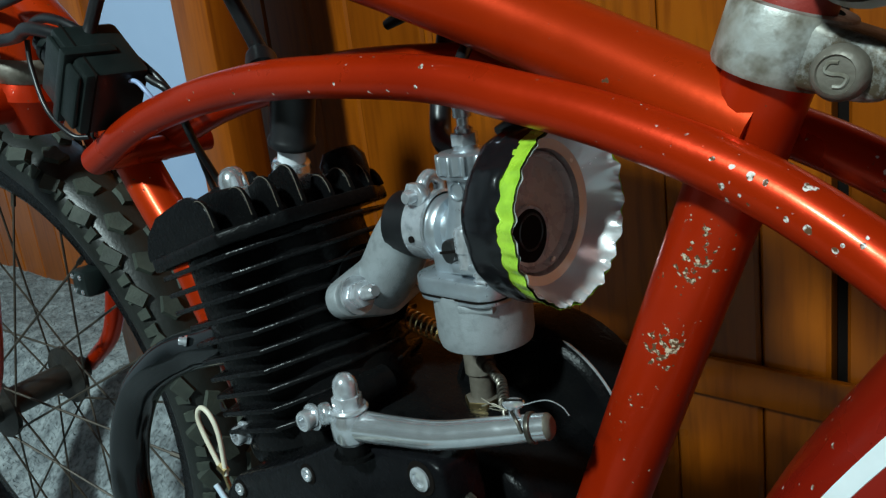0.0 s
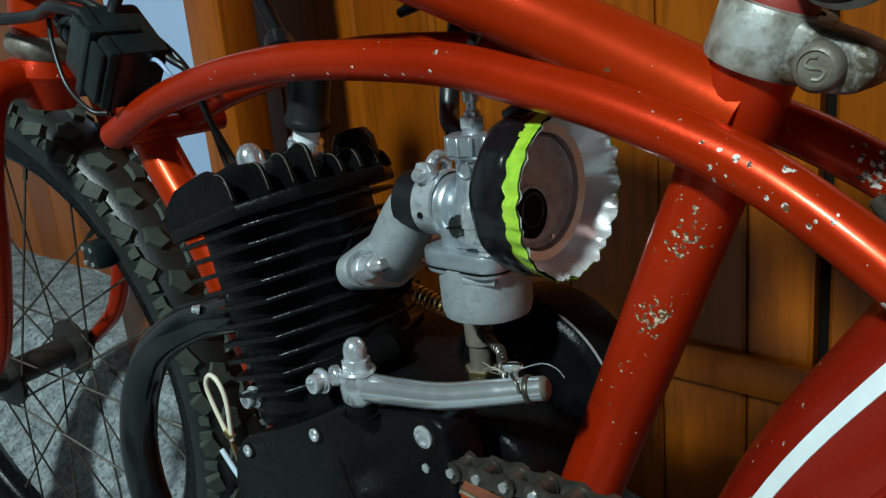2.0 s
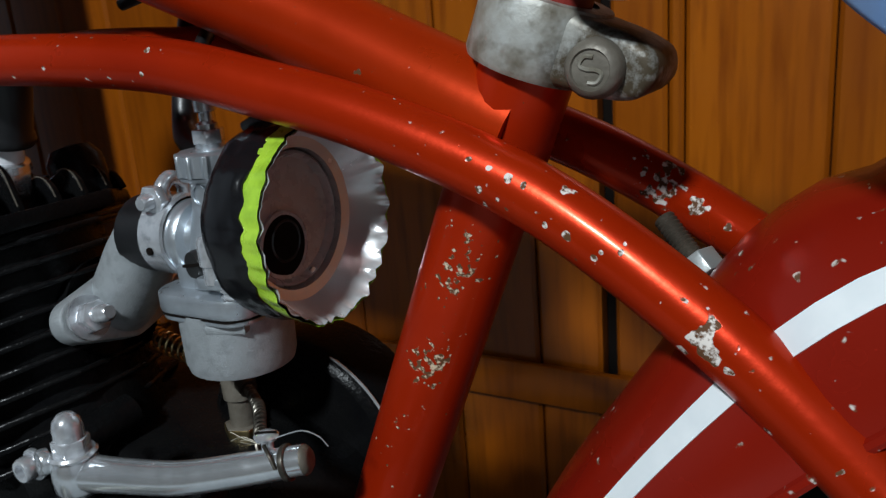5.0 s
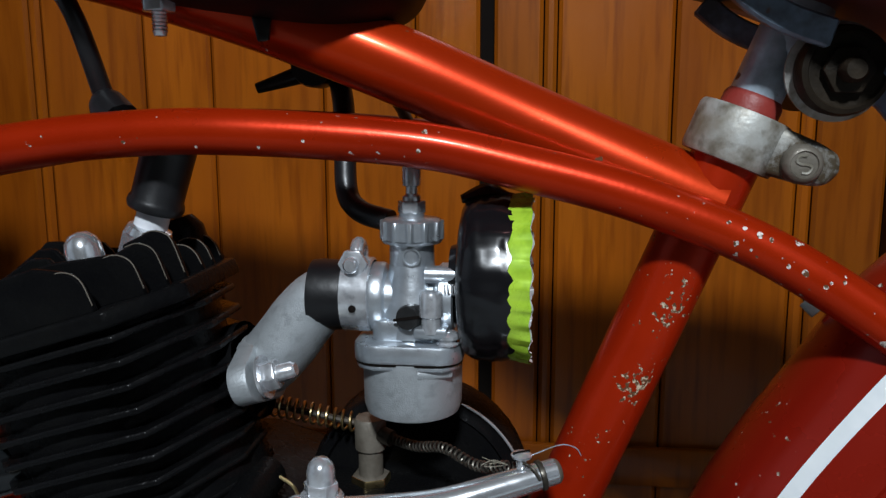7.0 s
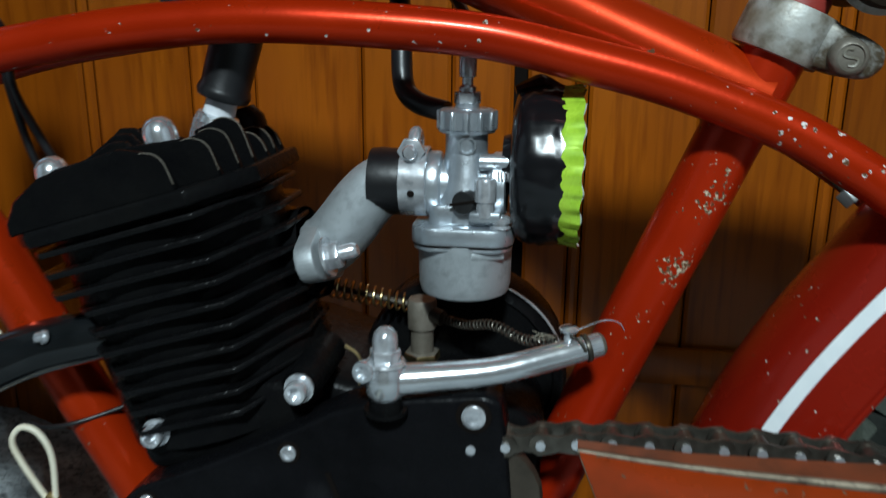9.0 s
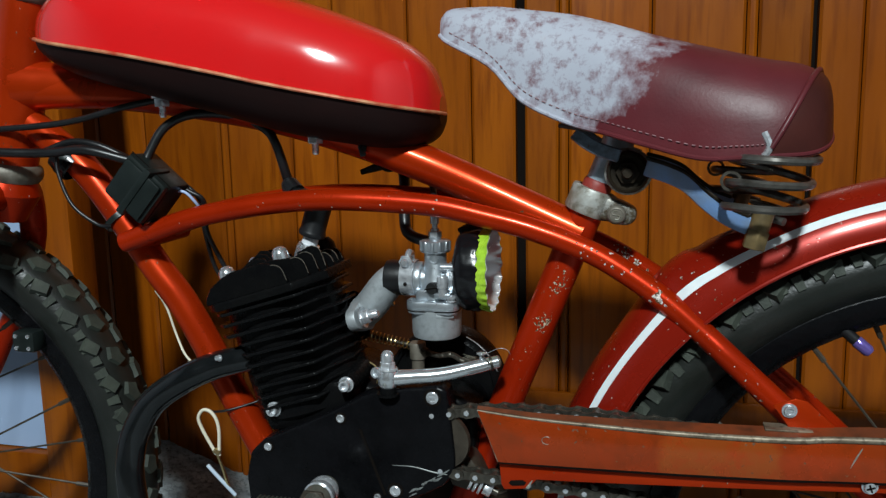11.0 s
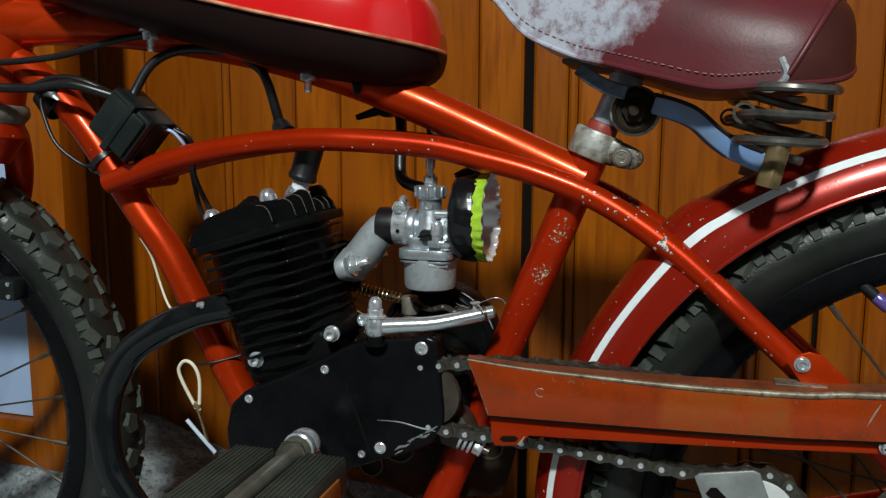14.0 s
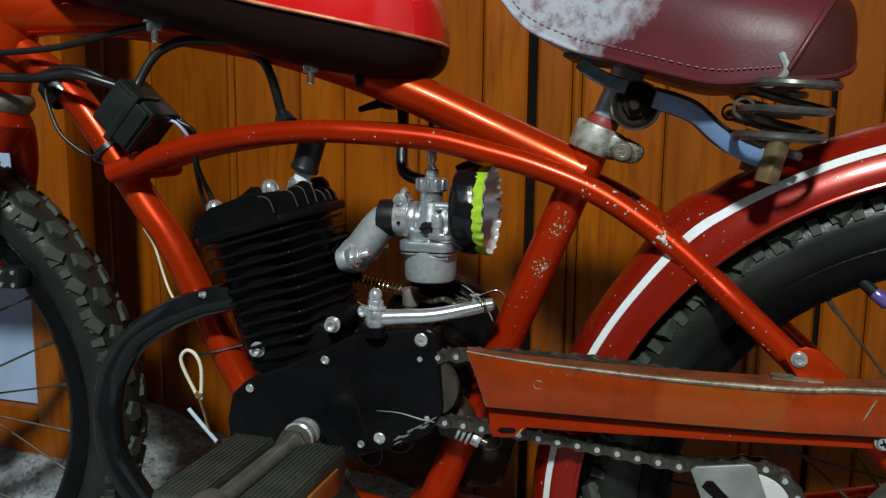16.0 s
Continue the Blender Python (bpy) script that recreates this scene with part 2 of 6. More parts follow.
COLLAR = material("worn_red_collar", (0.26, 0.030, 0.022), 0.5, 0.0, (0.20, 0.022, 0.016), 60, bump=0.3)
CERAMIC = material("white_nylon", (0.50, 0.51, 0.50), 0.3, 0.0, (0.42, 0.43, 0.42), 60)
SADDLE = material("maroon_vinyl", (0.105, 0.016, 0.021), 0.42, 0.0, (0.066, 0.010, 0.014), 16, bump=0.10, bump_scale=500, spec=0.32, spread=((-0.045, 0.0, 0.662), 0.132, (0.37, 0.38, 0.44), 0.75))
STITCH = material("stitching", (0.26, 0.14, 0.15), 0.8)
# Saddle vinyl darkened to paint the shade on its turned-away back.
SADDLE_SHADE = material("shaded_vinyl", (0.055, 0.014, 0.011), 0.36, 0.0, (0.032, 0.009, 0.008), 20, bump=0.12, bump_scale=400, spec=0.12)
BLUE = material("chalky_blue_paint", (0.16, 0.27, 0.50), 0.5, 0.1, (0.17, 0.21, 0.27), 45, detail=0.35, chips=0.03, rust=0.8, chip_scale=150, chip_col=(0.10, 0.08, 0.07))
ARM_GREY = material("grey_blue_arm", (0.20, 0.27, 0.36), 0.42, 0.2, (0.055, 0.060, 0.068), 70, detail=0.35, chips=0.02, rust=0.8, chip_scale=150, chip_col=(0.10, 0.08, 0.07))
POST_GREY = material("grey_blue_post", (0.52, 0.62, 0.72), 0.34, 0.25, (0.26, 0.30, 0.34), 70, detail=0.35, chips=0.02, rust=0.8, chip_scale=150, chip_col=(0.10, 0.08, 0.07))
PURPLE = material("purple_cap", (0.22, 0.16, 0.55), 0.2, 0.6)
WOOD = material("stained_pine", (0.292, 0.079, 0.002), 0.32, 0.0, (0.172, 0.038, 0.001), 3.2, detail=0.75, stretch=(6, 6, 0.5), grain=0.14, grain_scale=18, coat=0.12, spec=0.25, per_object=0.4, bump=0.12, bump_scale=60)
HUB = material("greasy_black_hub", (0.020, 0.019, 0.017), 0.42, 0.4, (0.035, 0.030, 0.024), 80, bump=0.3)
# Near-black; also paints shade in slots, recesses and the filter's throat.
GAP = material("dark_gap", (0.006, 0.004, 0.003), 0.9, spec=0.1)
PANE = material("pale_blue_panel", (0.36, 0.45, 0.62), 0.35, 0.0, (0.28, 0.37, 0.55), 4)
RUG = material("grey_shaggy_rug", (0.36, 0.395, 0.405), 0.95, 0.0, (0.12, 0.135, 0.145), 38, detail=0.5, grain=0.5, grain_scale=160, bump=1.0, bump_scale=260)
PLASTER = material("room_plaster", (0.135, 0.122, 0.105), 0.85, 0.0, (0.11, 0.10, 0.088), 3)
# Tone set by how much light the added side wall bounces back.
BOUNCE_WALL = material("bounce_wall_paint", (0.22, 0.23, 0.245), 0.7, 0.0, (0.19, 0.20, 0.215), 3, bump=0.1, bump_scale=200)
PALE_WALL = material("pale_wall_paint", (0.36, 0.40, 0.45), 0.6, 0.0, (0.32, 0.355, 0.40), 3, bump=0.1, bump_scale=200)
SHELL = material("lamp_shell", (0.8, 0.8, 0.78), 0.5)
GLOW = bpy.data.materials.new("lamp_glow")
GLOW.use_nodes = True
GLOW.node_tree.nodes["Principled BSDF"].inputs["Emission Color"].default_value = (1.0, 0.97, 0.92, 1)
GLOW.node_tree.nodes["Principled BSDF"].inputs["Emission Strength"].default_value = 6.0


# ---- geometry helpers: every geo is (verts, faces) in world metres ----
def V(*a):
    return Vector(a)


def join(*geos):
    vs, fs = [], []
    for v, f in geos:
        k = len(vs)
        vs += list(v)
        fs += [tuple(i + k for i in q) for q in f]
    return vs, fs


def moved(geo, m):
    return [m @ Vector(p) for p in geo[0]], geo[1]


def along(a, b, spin=0.0):
    a, b = Vector(a), Vector(b)
    return Matrix.Translation(a) @ (b - a).to_track_quat("Z", "Y").to_matrix().to_4x4() @ Matrix.Rotation(radians(spin), 4, "Z")


def smooth_line(pts, k=6):
    """A Catmull-Rom curve through the points."""
    p = [Vector(q) for q in pts]
    if len(p) < 3:
        return p
    p = [2 * p[0] - p[1]] + p + [2 * p[-1] - p[-2]]
    out = []
    for i in range(1, len(p) - 2):
        a, b, c, d = p[i - 1:i + 3]
        for s in range(k):
            t = s / k
            out.append(0.5 * (2 * b + (c - a) * t + (2 * a - 5 * b + 4 * c - d) * t * t + (3 * b - a - 3 * c + d) * t ** 3))
    return out + [p[-2]]


def sweep(pts, r, n=16, k=6, caps=True):
    """A round bar along a smooth line; r: one radius or one per given point."""
    line = smooth_line(pts, k)
    m = len(line)
    if isinstance(r, (int, float)):
        rs = [r] * m
    else:
        rs = [float(np.interp(i / (m - 1) * (len(r) - 1), range(len(r)), r)) for i in range(m)]
    vs, fs = [], []
    side = None
    for i, p in enumerate(line):
        d = (line[min(i + 1, m - 1)] - line[max(i - 1, 0)]).normalized()
        side = d.orthogonal().normalized() if side is None else (side - d * side.dot(d)).normalized()
        up = d.cross(side)
        vs += [p + rs[i] * (math.cos(a) * side + math.sin(a) * up) for a in (2 * math.pi * j / n for j in range(n))]
    for i in range(m - 1):
        fs += [(i * n + j, i * n + (j + 1) % n, (i + 1) * n + (j + 1) % n, (i + 1) * n + j) for j in range(n)]
    if caps:
        fs += [tuple(reversed(range(n))), tuple(range((m - 1) * n, m * n))]
    return vs, fs


def lathe(profile, m=None, n=28, sweep_deg=360, caps=False):
    """Rows of (radius, height) turned about local z."""
    vs, fs = [], []
    k = len(profile)
    steps = n if sweep_deg >= 360 else n + 1
    for j in range(steps):
        a = radians(sweep_deg) * j / n
        vs += [Vector((r * math.cos(a), r * math.sin(a), h)) for r, h in profile]
    for j in range(n):
        q = (j + 1) % steps
        fs += [(j * k + i, q * k + i, q * k + i + 1, j * k + i + 1) for i in range(k - 1)]
    if caps:
        if profile[0][0] > 1e-5:
            fs.append(tuple(j * k for j in reversed(range(n))))
        if profile[-1][0] > 1e-5:
            fs.append(tuple(j * k + k - 1 for j in range(n)))
    return moved((vs, fs), m) if m is not None else (vs, fs)


def from_bm(bm, m=None):
    bm.verts.ensure_lookup_table()
    bm.verts.index_update()
    geo = [v.co.copy() for v in bm.verts], [tuple(v.index for v in f.verts) for f in bm.faces]
    bm.free()
    return moved(geo, m) if m is not None else geo


def prism(poly, h0, h1, m=None, bevel=0.0, segs=2):
    """A flat outline in local x, y, given depth from h0 to h1 along local z."""
    bm = bmesh.new()
    low = [bm.verts.new((x, y, h0)) for x, y in poly]
    top = [bm.verts.new((x, y, h1)) for x, y in poly]
    bm.faces.new(list(reversed(low)))
    bm.faces.new(top)
    for i in range(len(poly)):
        j = (i + 1) % len(poly)
        bm.faces.new((low[i], low[j], top[j], top[i]))
    bmesh.ops.recalc_face_normals(bm, faces=bm.faces)
    if bevel:
        bmesh.ops.bevel(bm, geom=bm.edges[:], offset=bevel, segments=segs, affect="EDGES", profile=0.5)
    return from_bm(bm, m)


def side_on(y=0.0):
    """Local x, y, z to world x, z and towards the camera's side (-y)."""
    return Matrix(((1, 0, 0, 0), (0, 0, -1, y), (0, 1, 0, 0), (0, 0, 0, 1)))


def box(lo, hi, bevel=0.0, m=None):
    (a, b, c), (d, e, f) = lo, hi
    return prism([(a, b), (d, b), (d, e), (a, e)], c, f, m, bevel)


def coil(a, b, big, small, turns, n=8, per=14, taper=1.0, bend=None):
    """A helical spring from a to b; bend: more points for its middle line."""
    mid = smooth_line([a, *(bend or []), b], 10) if bend else [Vector(a), Vector(b)]
    steps = int(turns * per)
    pts = []
    side = None
    for i in range(steps + 1):
        u = i / steps
        x = u * (len(mid) - 1)
        j = min(int(x), len(mid) - 2)
        p, d = mid[j].lerp(mid[j + 1], x - j), (mid[j + 1] - mid[j]).normalized()
        side = d.orthogonal().normalized() if side is None else (side - d * side.dot(d)).normalized()
        ang, rr = 2 * math.pi * turns * u, big * (1 + (taper - 1) * u)
        pts.append(p + rr * (math.cos(ang) * side + math.sin(ang) * d.cross(side)))
    return sweep(pts, small, n, 1)


def ngon(k, r, spin=0.0):
    return [(r * math.cos(2 * math.pi * i / k + spin), r * math.sin(2 * math.pi * i / k + spin)) for i in range(k)]


STAND = [Matrix.Identity(4)]


def stand_at(size=1.0, back=(0.0, 0.0, 0.0)):
    """Set following parts into the frame, resized and moved to fit the camera's view."""
    STAND[0] = Matrix.Translation(back) @ Matrix.Scale(size, 4)


def part(name, geo, mat, parent=None, label="", smooth=40, kind=""):
    geo = moved(geo, STAND[0])
    me = bpy.data.meshes.new(name)
    me.from_pydata([tuple(p) for p in geo[0]], [], geo[1])
    me.validate()
    me.polygons.foreach_set("use_smooth", [True] * len(me.polygons))
    me.set_sharp_from_angle(angle=radians(smooth))
    me.materials.append(mat)
    ob = new(name, me)
    ob.parent = parent
    return tagged(ob, label, kind=kind)


def piece(name, me, m, parent):
    ob = new(name, me)
    ob.parent = parent
    ob.matrix_basis = m
    return ob


def cap_screw(parent, at, r=0.005, h=0.006, d=(0, -1, 0), label="bright hex socket cap screw with washer"):
    """Socket head screw with a washer, standing out along d."""
    r *= 0.80
    at, d = Vector(at), Vector(d)
    m = along(at, at + d)
    ring = lathe([(r * 1.30, 0), (r * 1.34, 0.0006), (r * 1.30, 0.0014), (r * 0.8, 0.0014)], m, 20)
    head = lathe([(r * 0.9, 0.001), (r, 0.002), (r, h - 0.0008), (r * 0.88, h), (r * 0.62, h), (r * 0.60, h * 0.45), (0, h * 0.42)], m, 18)
    screw = part("screw", join(ring, head), STEEL, parent, label)
    if "cross" in label:
        slots = [box((-r * 0.72, -r * 0.14, h - 0.0004), (r * 0.72, r * 0.14, h + 0.0002), 0, m @ Matrix.Rotation(radians(a), 4, "Z")) for a in (20, 110)]
        lid = lathe([(r * 0.9, h - 0.0012), (r * 0.7, h - 0.0002), (0, h - 0.0002)], m, 16)
        part("screw_head", lid, STEEL, parent)
        for s in slots:
            part("screw_slot", s, GAP, parent)
    return screw


def hex_nut(parent, at, d, r, h, mat, name="nut", dome=0.0, label=""):
    at, d = Vector(at), Vector(d)
    m = along(at, at + d)
    geo = prism(ngon(6, r), 0, h, m, r * 0.08)
    if dome:
        geo = join(geo, lathe([(r * 0.80, h * 0.95), (r * 0.80, h + dome * 0.45), (r * 0.70, h + dome * 0.72), (r * 0.42, h + dome * 0.94), (0, h + dome)], m, 20))
    return part(name, geo, mat, parent, label)


# ---- the room ----
def structure(name, geo, mat, label, category):
    ob = part(name, geo, mat)
    return tagged(ob, label, category, kind="structure")


ROOM = (-2.3, 1.45, -3.1, 2.5)      # x from, x to, y behind, ceiling
wall_main = structure("wall_main", box((ROOM[0] - 0.1, WALL + 0.018, 0.0), (ROOM[1] + 0.1, WALL + 0.12, ROOM[3])), GAP, "dark wall behind upright stained pine boards", "wall")
# Made pale so that the boards and bright metal pick up its reflection.
structure("wall_side", box((ROOM[0] - 0.1, ROOM[2], 0.0), (ROOM[0], WALL + 0.018, ROOM[3])), PALE_WALL, "side wall made pale to reflect light", "wall")
# Unseen wall, added close by to fill and reflect in parts facing it.
structure("wall_far_side", box((ROOM[1], ROOM[2], 0.0), (ROOM[1] + 0.1, WALL + 0.018, ROOM[3])), BOUNCE_WALL, "unseen side wall added to bounce light", "wall")
structure("wall_back", box((ROOM[0] - 0.1, ROOM[2] - 0.1, 0.0), (ROOM[1] + 0.1, ROOM[2], ROOM[3])), PLASTER, "plain plastered wall behind the camera", "wall")
structure("ceiling", box((ROOM[0] - 0.1, ROOM[2] - 0.1, ROOM[3]), (ROOM[1] + 0.1, WALL + 0.12, ROOM[3] + 0.1)), PLASTER, "plain pale ceiling", "ceiling")
structure("floor", box((ROOM[0] - 0.1, ROOM[2] - 0.1, -0.08), (ROOM[1] + 0.1, WALL + 0.12, FLOOR - 0.012)), RUSTY, "dark floor under the rug", "floor")


def rug_height(x, y):
    """Pile, folds, and a rise towards the wall shaped to fit the camera's view."""
    s = min(max((y - 0.02) / 0.20, 0.0), 1.0)
    rise = s * s * (3 - 2 * s) * (0.060 * min(max((0.35 - x) / 0.6, 0.0), 1.0) + 0.055 * min(max((-0.38 - x) / 0.2, 0.0), 1.0))
    fold = 0.008 * noise.noise(Vector((x * 5, y * 6, 0))) + 0.006 * noise.noise(Vector((x * 14, y * 14, 3))) * s
    pile = 0.0035 * noise.noise(Vector((x * 70, y * 70, 1)))
    return FLOOR + rise + fold * s + pile * (0.15 + 0.85 * s)


def rug_mesh():
    xs = np.r_[np.linspace(-2.29, -1.1, 60), np.linspace(-1.09, 0.0, 160), np.linspace(0.02, 1.2, 40)]
    ys = np.r_[np.linspace(-1.2, 0.0, 30), np.linspace(0.01, WALL + 0.012, 60)]
    k = len(ys)
    vs = [Vector((x, y, rug_height(x, y))) for x in xs for y in ys]
    fs = [(i * k + j, (i + 1) * k + j, (i + 1) * k + j + 1, i * k + j + 1) for i in range(len(xs) - 1) for j in range(k - 1)]
    return vs, fs


def rug_tufts():
    rnd = random.Random(4)
    vs, fs = [], []
    for _ in range(42000):
        x, y = rnd.uniform(-1.9, -0.25), rnd.uniform(-0.25, WALL - 0.005)
        p = Vector((x, y, rug_height(x, y) - 0.001))
        a, h, w = rnd.uniform(0, math.tau), rnd.uniform(0.003, 0.007), rnd.uniform(0.0003, 0.0008)
        d = Vector((math.cos(a), math.sin(a), 0))
        tip = p + Vector((rnd.uniform(-.006, .006), rnd.uniform(-.006, .006), h))
        k = len(vs)
        vs += [p - d * w, p + d * w, tip + d * w * 0.3, tip - d * w * 0.3]
        fs.append((k, k + 1, k + 2, k + 3))
    return vs, fs


rug = tagged(part("rug", rug_mesh(), RUG), "grey shaggy rug, raised towards the pine wall to fit the view", "rug")
part("rug_fibre", rug_tufts(), RUG, rug, kind="stuff")

# Upright boards: edges of the boards along x; wide dark joints at two of them.
EDGES = [-2.28, -2.16, -2.05, -1.93, -1.82, -1.70, -1.58, -1.46, -1.34, -1.22, -1.11, -1.0, -0.90, -0.80, -0.727, -0.648, -0.578, -0.467, -0.456, -0.366, -0.307, -0.212,
         -0.135, -0.077, -0.032, -0.021, 0.070, 0.168, 0.180, 0.237, 0.284, 0.345, 0.440, 0.452, 0.52, 0.60, 0.68, 0.76, 0.86, 0.98, 1.1, 1.25, 1.44]
OPEN = {-0.077: 0.0058, 0.237: 0.0030}
plank_rnd = random.Random(2)
for a, b in zip(EDGES[:-1], EDGES[1:]):
    lo, hi = a + OPEN.get(a, 0.0006), b - OPEN.get(b, 0.0006)
    c, e = 0.0030, plank_rnd.uniform(0.0, 0.0012)
    part("board", prism([(lo, WALL + 0.016), (lo, WALL + c + e), (lo + c, WALL + e), (hi - c, WALL + e), (hi, WALL + c + e), (hi, WALL + 0.016)], 0.03, ROOM[3] - 0.002), WOOD, wall_main)
structure("trim", box((-0.30, WALL - 0.008, 0.222), (1.44, WALL - 0.001, 0.256), 0.002), WOOD, "plain pine rail along the foot of the boards", "trim")

# A framed pale panel standing before the boards, beside the front wheel.
panel = tagged(new("framed_panel"), "pale blue panel in a stained pine frame before the wall", "panel")
PY = 0.205
part("sheet", box((-0.82, PY + 0.012, 0.198), (-0.627, PY + 0.022, 1.95)), PANE, panel, "pale blue smooth sheet")
part("stile", box((-0.624, PY, 0.03), (-0.562, PY + 0.04, 2.0), 0.002), WOOD, panel)
part("stile", box((-0.92, PY, 0.03), (-0.823, PY + 0.04, 2.0), 0.002), WOOD, panel)
part("rail", box((-0.8225, PY + 0.001, 0.03), (-0.6245, PY + 0.04, 0.196), 0.002), WOOD, panel)
part("rail", box((-0.8225, PY + 0.001, 1.952), (-0.6245, PY + 0.04, 2.0), 0.002), WOOD, panel)

fixture = tagged(new("ceiling_light"), "round ceiling light with a glowing diffuser", "lamp")
up_m = Matrix.Translation(LAMP + Vector((0, 0.0, 0.05)))
part("shell", lathe([(0.02, 0.15), (0.06, 0.15), (0.17, 0.09), (0.18, 0.05), (0.165, 0.05), (0.05, 0.13)], up_m, 32), SHELL, fixture)
part("diffuser", lathe([(0.0, 0.125), (0.04, 0.125), (0.15, 0.075), (0.162, 0.052)], up_m, 32), GLOW, fixture, "glowing diffuser")
part("stem", lathe([(0.012, 0.14), (0.012, 0.215), (0.045, 0.220), (0.045, ROOM[3] - LAMP.z - 0.05)], up_m, 20), SHELL, fixture)

# ---- the bicycle ----
bike = tagged(new("motorized_bicycle"), "orange-red bicycle with a black engine clamped in its frame", "bicycle")
bike.location = (0, 0, 0)
SEAT_A, SEAT_B = V(0.0322, MID - 0.001, 0.524), V(-0.0844, MID - 0.001, 0.236)
REAR, FRONT = V(0.277, MID, 0.266), V(-0.573, -0.009, 0.294)
STEER = Matrix.Translation((-0.4139, -0.0303, 0.5513)) @ Matrix.Rotation(0.192, 4, V(0.0294, 0.0032, 0.1272).normalized()) @ Matrix.Translation((0.4139, 0.0303, -0.5513))


def tube(name, pts, r, mat=RED, label="", parent=None, n=24, k=8):
    return part(name, sweep(pts, r, n, k), mat, parent or bike, label)


tube("seat_tube", [SEAT_A, SEAT_B], 0.0122, RED_SEAT, "chipped orange-red seat tube")
tube("top_tube", [(-0.4177, -0.0024, 0.6127), (-0.3306, 0.0019, 0.6094), (-0.2239, 0.0073, 0.5934), (-0.1503, 0.0112, 0.5738), (-0.0914, 0.0143, 0.5520), (-0.0389, 0.0172, 0.5290), (0.0270, MID - 0.001, 0.5000)], 0.0140)
tube("down_tube", [(-0.4200, -0.0002, 0.5887), (-0.3678, 0.0007, 0.5456), (-0.3145, 0.0025, 0.4707), (-0.2869, 0.0041, 0.4305), (-0.2409, 0.0067, 0.3412), (-0.2027, 0.0084, 0.2771), (-0.1493, 0.0112, 0.2409), (-0.0846, 0.0147, 0.2311)], 0.0122)
stand_at(1.055, (-0.0045, 0.0297, -0.0292))
HEAD_A, HEAD_B = V(-0.3845, -0.0271, 0.6785), V(-0.4139, -0.0303, 0.5513)
head = tube("head_tube", [HEAD_A, HEAD_B], 0.0195)
part("lug", sweep([V(-0.395, -0.028, 0.613), V(-0.372, -0.026, 0.6125), V(-0.345, -0.0235, 0.611), V(-0.320, -0.021, 0.608)], [0.021, 0.0175, 0.0152, 0.0138], 24), RED, head)
for c, d in ((HEAD_A, (HEAD_A - HEAD_B).normalized()), (HEAD_B, (HEAD_B - HEAD_A).normalized())):
    part("headset_cup", lathe([(0.0195, -0.004), (0.0225, -0.002), (0.0240, 0.003), (0.0235, 0.006), (0.021, 0.010), (0.012, 0.012)], along(c, c + d), 28), GRIMY_ALLOY, head, "dull metal headset cup")

stand_at()


def mid_at(x):
    """The bicycle's middle plane, its front bent to fit the camera's view."""
    return MID + 0.004 + 0.055 * min(0.0, x)


# Twin arched tubes, one each side of the seat tube, down to the rear axle.
ARCH = [(-0.3255, -0.0210, 0.4935), (-0.2714, -0.0198, 0.5113), (-0.2254, -0.0181, 0.5207), (-0.1819, -0.0154, 0.5259), (-0.1398, -0.0136, 0.5269), (-0.0795, -0.0088, 0.5229), (-0.0404, -0.0074, 0.5148), (-0.0027, -0.0074, 0.5048),
        (0.0387, -0.0090, 0.4887), (0.0780, -0.0140, 0.4645), (0.1072, -0.0200, 0.4413), (0.1344, -0.0270, 0.4171), (0.2161, -0.0380, 0.3410), (0.2675, -0.0420, 0.2830)]
tube("arched_tube", ARCH, 0.0080, RED_WORN, "chipped and scuffed arched tube")
tube("arched_tube", [(x - 0.004 * min(1, max(0, -x * 5)), 2 * mid_at(x) - y, z) for x, y, z in ARCH], 0.0080, RED_WORN)
part("bridge", sweep([(-0.3233, -0.0191, 0.4940), (-0.314, mid_at(-0.31), 0.4945), (-0.311, 2 * mid_at(-0.31) + 0.040, 0.4955)], 0.0068, 14), RED, bike)
STAY = [(-0.070, -0.012, 0.234), (-0.020, -0.026, 0.232), (0.048, -0.034, 0.236), (0.178, -0.042, 0.258), (0.262, -0.046, 0.280)]
tube("chain_stay", STAY, 0.0090, RED)
tube("chain_stay", [(x, 2 * MID - y, z) for x, y, z in STAY], 0.0090, RED)
tube("stay_bridge", [(-0.078, MID, 0.241), (-0.022, MID, 0.241)], 0.0088, RED)
for s in (-1, 1):
    y = MID + s * 0.060
    part("dropout", prism([(0.245, 0.262), (0.272, 0.298), (0.300, 0.282), (0.305, 0.255), (0.270, 0.250)], -0.0025, 0.0025, side_on(y), 0.001), RED_WORN, bike)
bracket_shell = part("bottom_bracket", lathe([(0.0215, -0.036), (0.0225, -0.033), (0.0225, 0.033), (0.0215, 0.036)], along(SEAT_B + V(0, 0, -0.006), SEAT_B + V(0, -1, -0.006)), 32), RED, bike)
part("bearing_cup", lathe([(0.024, 0.036), (0.025, 0.039), (0.024, 0.043), (0.019, 0.0435), (0.0185, 0.041), (0.013, 0.041), (0.012, 0.047), (0.0, 0.047)], along(SEAT_B + V(0, 0, -0.006), SEAT_B + V(0, -1, -0.006)), 32), DULL, bracket_shell, "dull metal bearing cup")

